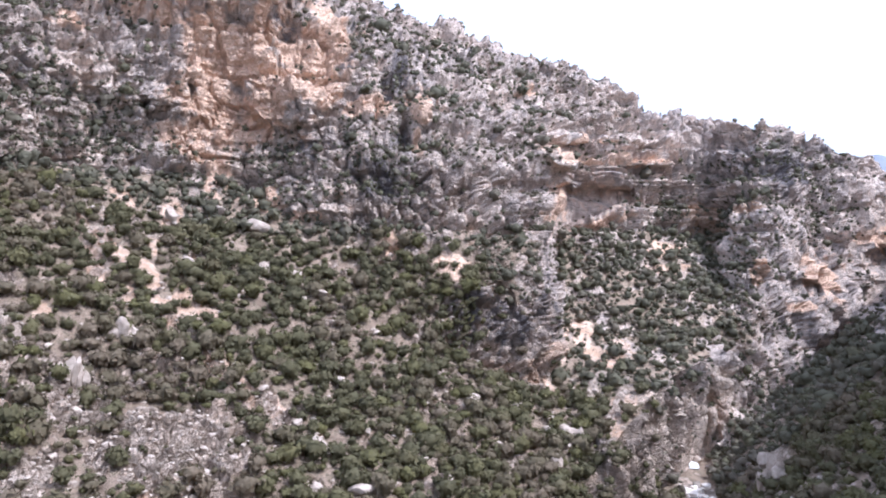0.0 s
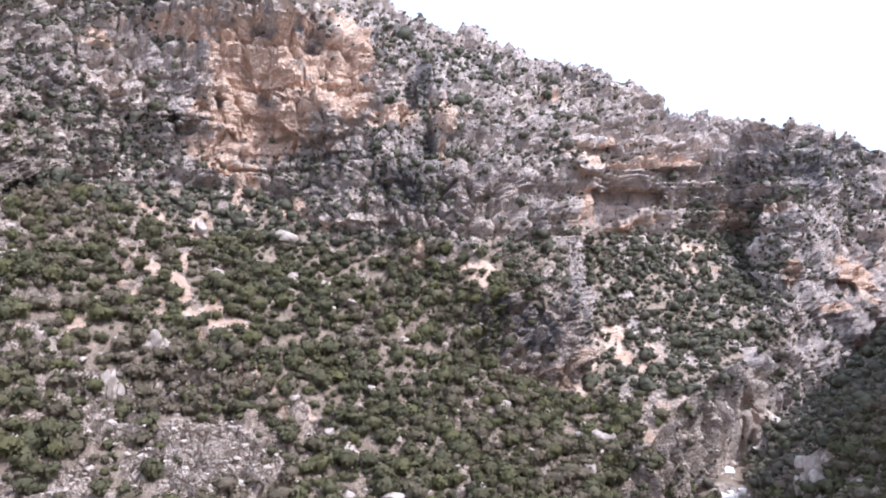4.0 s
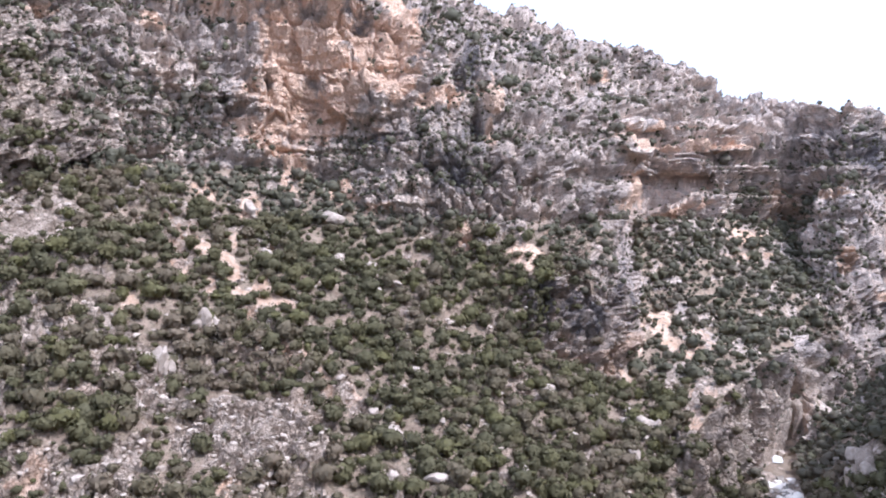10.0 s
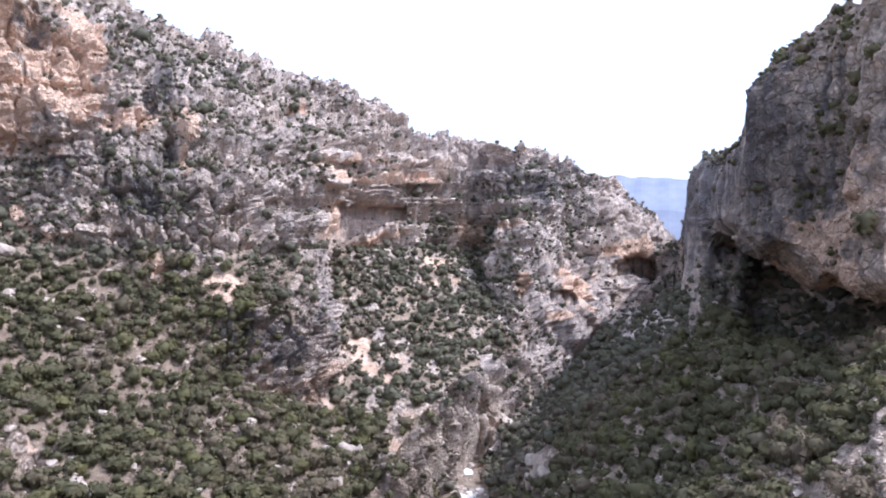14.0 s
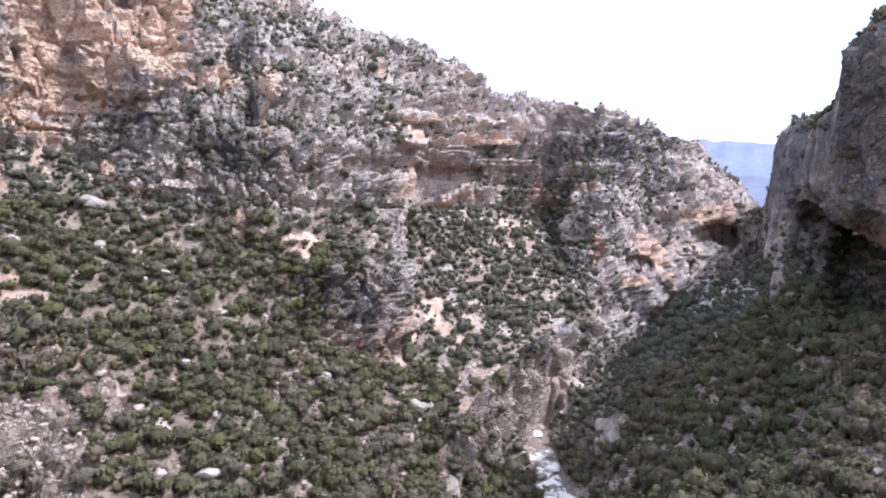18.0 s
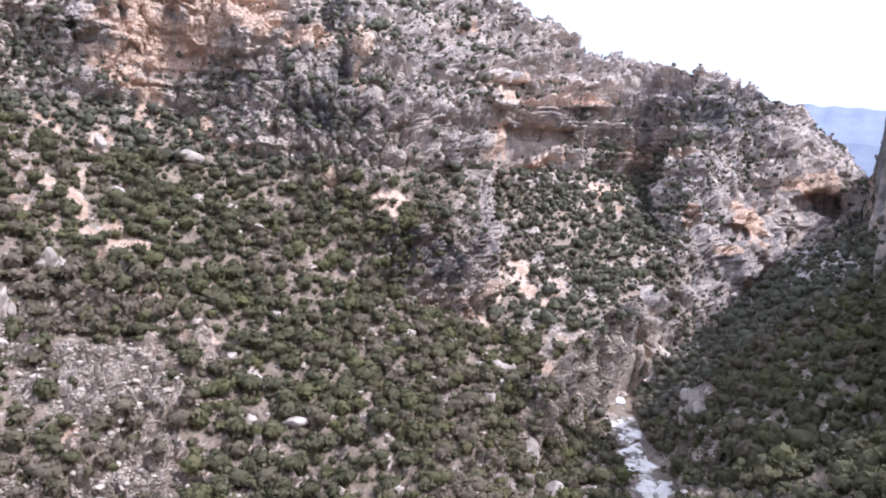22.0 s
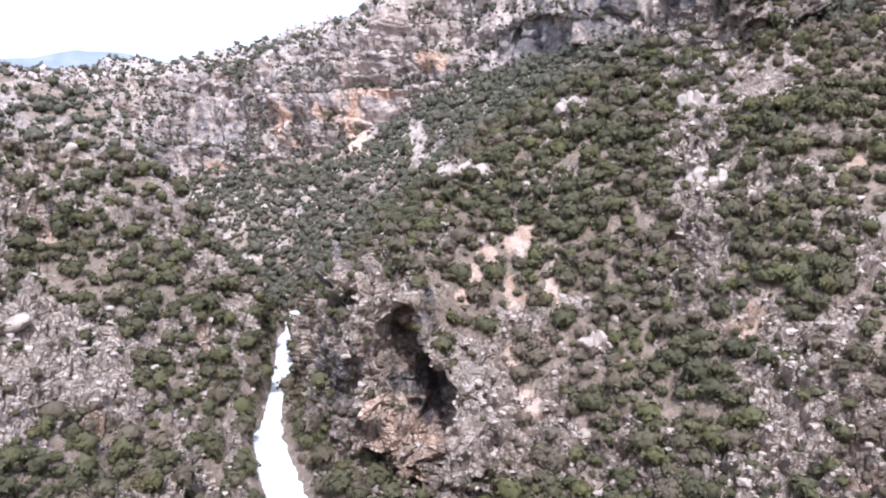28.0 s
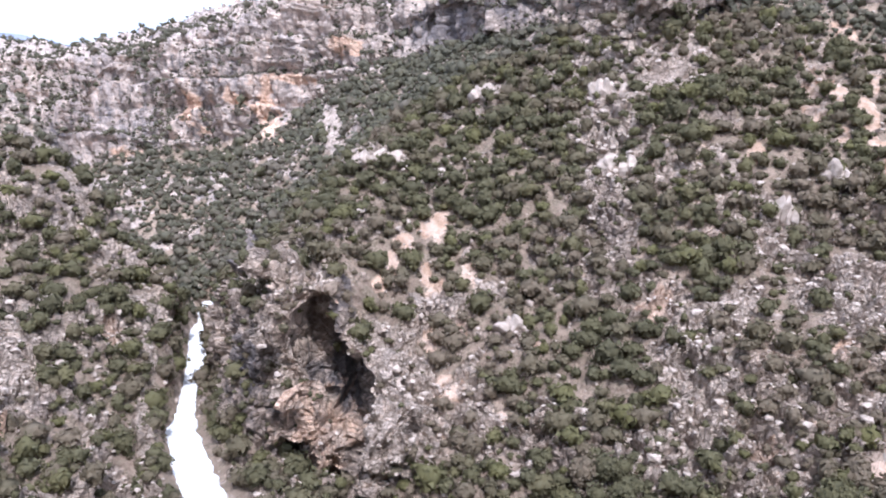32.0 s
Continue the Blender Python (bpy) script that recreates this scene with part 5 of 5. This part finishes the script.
v, f, t = join([stone(1, rng) for _ in range(16)], sp, np.stack([sz, sz * rng.uniform(0.7, 1.2, len(sp))], 1), rng.uniform(0, 6.28, len(sp)), sz)
tagged(new("scattered_stones", put_mesh("scattered_stones", v, f, STONE)), "pale limestone rubble lying between the shrubs", "rubble", kind="stuff")
gi = rng.integers(len(river_pts) - 100, len(river_pts) - 32, 240)
gp = np.array([tuple(river_pts[i]) for i in gi]) + rng.normal(0, 2.3, (240, 3)) * np.array([1, 1, 0.05])
gs = np.clip(rng.lognormal(-0.1, 0.55, 240), 0.35, 2.4)
v, f, t = join([stone(2, rng) for _ in range(12)], gp, np.stack([gs, gs], 1), rng.uniform(0, 6.28, 240), gs)
tagged(new("river_stones", put_mesh("river_stones", v, f, COBBLE)), "white boulders heaped in the dry river bed", "boulders", kind="stuff")



# ======== boulders that stand out on the slopes ========
def ground_at(bearing, rise):
    """The first point of the ground that is met from the lookout in that direction."""
    j = int(np.argmin(np.abs(bearings - bearing)))
    col = P[:, j]
    ang = np.degrees(np.arctan2(col[:, 2], np.hypot(col[:, 0], col[:, 1])))
    k = 14 + int(np.argmax(ang[14:] > rise))
    return col[k]


boulder_rng = np.random.default_rng(12)


def boulder(bearing, rise, wide, high):
    at = ground_at(bearing, rise)
    far = float(np.linalg.norm(at))
    w, h = far * math.tan(radians(wide)), far * math.tan(radians(high))
    v, f = stone(3, boulder_rng, 1.0, 14)
    v = v / np.abs(v).max(0)
    v = v * (1 + 0.10 * (rough_noise(v, 0.4, 3, int(boulder_rng.integers(1, 99))) - 0.5)[:, None])
    ob = new("boulder", put_mesh("boulder", v * np.array([w, w * 0.85, h * 1.15]), f, STONE))
    ob.matrix_world = pose(at[0], at[1], at[2] + h * 0.45, boulder_rng.uniform(-8, 8), boulder_rng.uniform(-8, 8), -bearing + boulder_rng.uniform(-15, 15))
    label = "flat pale limestone slab lying among dark shrubs" if w > 2.2 * h else "tall pale limestone boulder standing among shrubs" if h > 1.1 * w else "pale grey limestone boulder resting on the slope"
    tagged(ob, label, "boulder", "boulders on the slopes")


def outcrop(bearing, rise, wide, high, count):
    """A crag of several broken rocks that stick out of the slope."""
    at = ground_at(bearing, rise)
    far = float(np.linalg.norm(at))
    w, h = far * math.tan(radians(wide)), far * math.tan(radians(high))
    crag = new("rock_outcrop")
    crag.matrix_world = pose(at[0], at[1], at[2], 0, 0, -bearing)
    tagged(crag, "craggy grey limestone outcrop rising from the shrub-covered slope", "rock outcrop", "outcrops on the slopes")
    for k in range(count):
        v, f = stone(3, boulder_rng, 1.0, 16)
        v = v / np.abs(v).max(0)
        v = v * (1 + 0.12 * (rough_noise(v, 0.35, 3, int(boulder_rng.integers(1, 99))) - 0.5)[:, None])
        u = (k + 0.5) / count * 2 - 1
        s = boulder_rng.uniform(0.75, 1.25)
        rw = w / count * 2.0 * s
        rh = h * (1 - 0.45 * abs(u)) * boulder_rng.uniform(0.7, 1.1)
        rock = new("rock", put_mesh("rock", v * np.array([rw, rw * 0.9, rh]), f, STONE))
        rock.parent = crag
        x = u * w * 0.85
        spot = ground_at(bearing + math.degrees(math.atan2(x, far)), rise)
        rock.matrix_basis = pose(x, boulder_rng.uniform(-0.3, 0.3) * rw, float(spot[2] - at[2]) * 0.5 + rh * 0.25, boulder_rng.uniform(-14, 14), boulder_rng.uniform(-14, 14), boulder_rng.uniform(0, 360))


boulder(-15.79, -1.74, 0.47, 0.39)
boulder(-8.37, -5.18, 0.87, 0.32)
boulder(-7.37, -9.41, 0.59, 0.35)
boulder(11.47, -19.88, 0.87, 1.18)
boulder(12.40, -21.22, 0.79, 0.47)
boulder(13.48, -22.08, 0.87, 0.59)
boulder(5.53, -12.68, 0.55, 0.47)
boulder(2.38, -12.38, 0.55, 0.39)
boulder(4.30, -15.53, 0.39, 0.47)
boulder(8.25, -16.30, 0.55, 0.67)
boulder(-8.21, -15.58, 0.87, 0.67)
boulder(-12.26, -3.66, 0.47, 0.35)
boulder(-10.11, -3.87, 0.35, 0.28)
boulder(-12.84, -0.67, 0.87, 0.43)
boulder(-9.95, -5.63, 0.55, 0.28)
boulder(-5.51, -18.30, 1.03, 0.39)
boulder(-2.09, -23.01, 0.35, 0.47)
boulder(5.67, -18.93, 0.39, 0.24)
boulder(-4.98, -14.64, 0.35, 0.32)
boulder(1.87, -22.98, 0.32, 0.47)
boulder(-2.08, -9.81, 0.32, 0.20)
boulder(-4.53, -7.67, 0.32, 0.16)
boulder(-15.50, 0.39, 0.79, 0.35)
boulder(-18.32, -0.23, 0.47, 0.55)
boulder(4.78, -20.92, 0.28, 0.28)
boulder(1.14, -21.05, 0.35, 0.55)
boulder(-8.38, -18.30, 0.63, 0.55)
boulder(-9.65, -13.80, 0.39, 0.32)
boulder(-6.86, -11.18, 0.35, 0.28)
boulder(0.13, -16.14, 0.35, 0.35)
boulder(-1.80, -19.23, 0.35, 0.28)
boulder(-10.88, -8.26, 0.35, 0.28)
boulder(17.81, -18.38, 0.47, 0.35)
boulder(17.70, -15.17, 0.35, 0.35)
boulder(22.07, -14.88, 0.63, 0.55)
boulder(23.06, -15.65, 0.55, 0.47)
boulder(22.62, -16.31, 0.47, 0.35)
boulder(28.17, -17.32, 0.39, 0.28)
boulder(31.27, -14.55, 0.35, 0.35)
boulder(12.43, -14.97, 0.32, 0.32)
boulder(8.00, -13.35, 0.47, 0.32)
boulder(-17.20, -3.36, 0.55, 0.47)
boulder(-12.28, -3.44, 0.63, 0.39)
boulder(-10.31, -3.88, 0.39, 0.32)
boulder(-36.84, -13.77, 0.28, 0.35)
boulder(-12.84, -0.64, 1.03, 0.47)
boulder(-62.47, -8.04, 0.39, 0.32)
boulder(-73.37, -18.72, 0.55, 0.35)
boulder(-81.30, -14.68, 0.95, 0.47)
boulder(-57.10, -10.94, 0.47, 0.39)
boulder(-76.96, -3.75, 0.47, 0.32)
outcrop(-51.41, -6.75, 2.05, 0.87, 7)
outcrop(-43.37, -2.61, 1.42, 0.95, 6)
outcrop(-24.36, -10.54, 1.34, 1.34, 6)
outcrop(-21.08, -7.86, 0.95, 1.18, 4)
outcrop(-35.62, -2.46, 1.34, 0.95, 5)
outcrop(-47.40, -7.91, 0.55, 0.79, 3)
outcrop(22.68, -15.79, 0.87, 1.42, 5)
outcrop(8.90, -14.27, 1.42, 1.03, 5)
outcrop(-34.83, -7.51, 1.58, 1.03, 6)
outcrop(-42.12, -18.57, 1.18, 0.95, 4)

# ======== far hills ========
def far_hill(bearings_deg, rises, dist, label):
    bb = np.linspace(bearings_deg[0], bearings_deg[-1], 80)
    top = np.interp(bb, bearings_deg, rises)
    verts, faces = [], []
    for i, (b, e) in enumerate(zip(bb, top)):
        e += 0.25 * (float(lump(np.array(b * 1.3), np.array(dist * 0.01), np.array(0.5), 2)) - 0.5)
        for q, (dd, ee) in enumerate(((0.0, -6.0), (0.12, e * 0.4 - 3.0), (0.3, e * 0.75 - 1.0), (0.5, e), (0.9, e - 3.0))):
            rr = dist * (1 + dd * 0.3)
            verts.append(tuple(place(b, rr, rr * math.tan(radians(ee)))))
        if i:
            n = 5 * i
            faces += [(n - 5 + q, n + q, n + q + 1, n - 4 + q) for q in range(4)]
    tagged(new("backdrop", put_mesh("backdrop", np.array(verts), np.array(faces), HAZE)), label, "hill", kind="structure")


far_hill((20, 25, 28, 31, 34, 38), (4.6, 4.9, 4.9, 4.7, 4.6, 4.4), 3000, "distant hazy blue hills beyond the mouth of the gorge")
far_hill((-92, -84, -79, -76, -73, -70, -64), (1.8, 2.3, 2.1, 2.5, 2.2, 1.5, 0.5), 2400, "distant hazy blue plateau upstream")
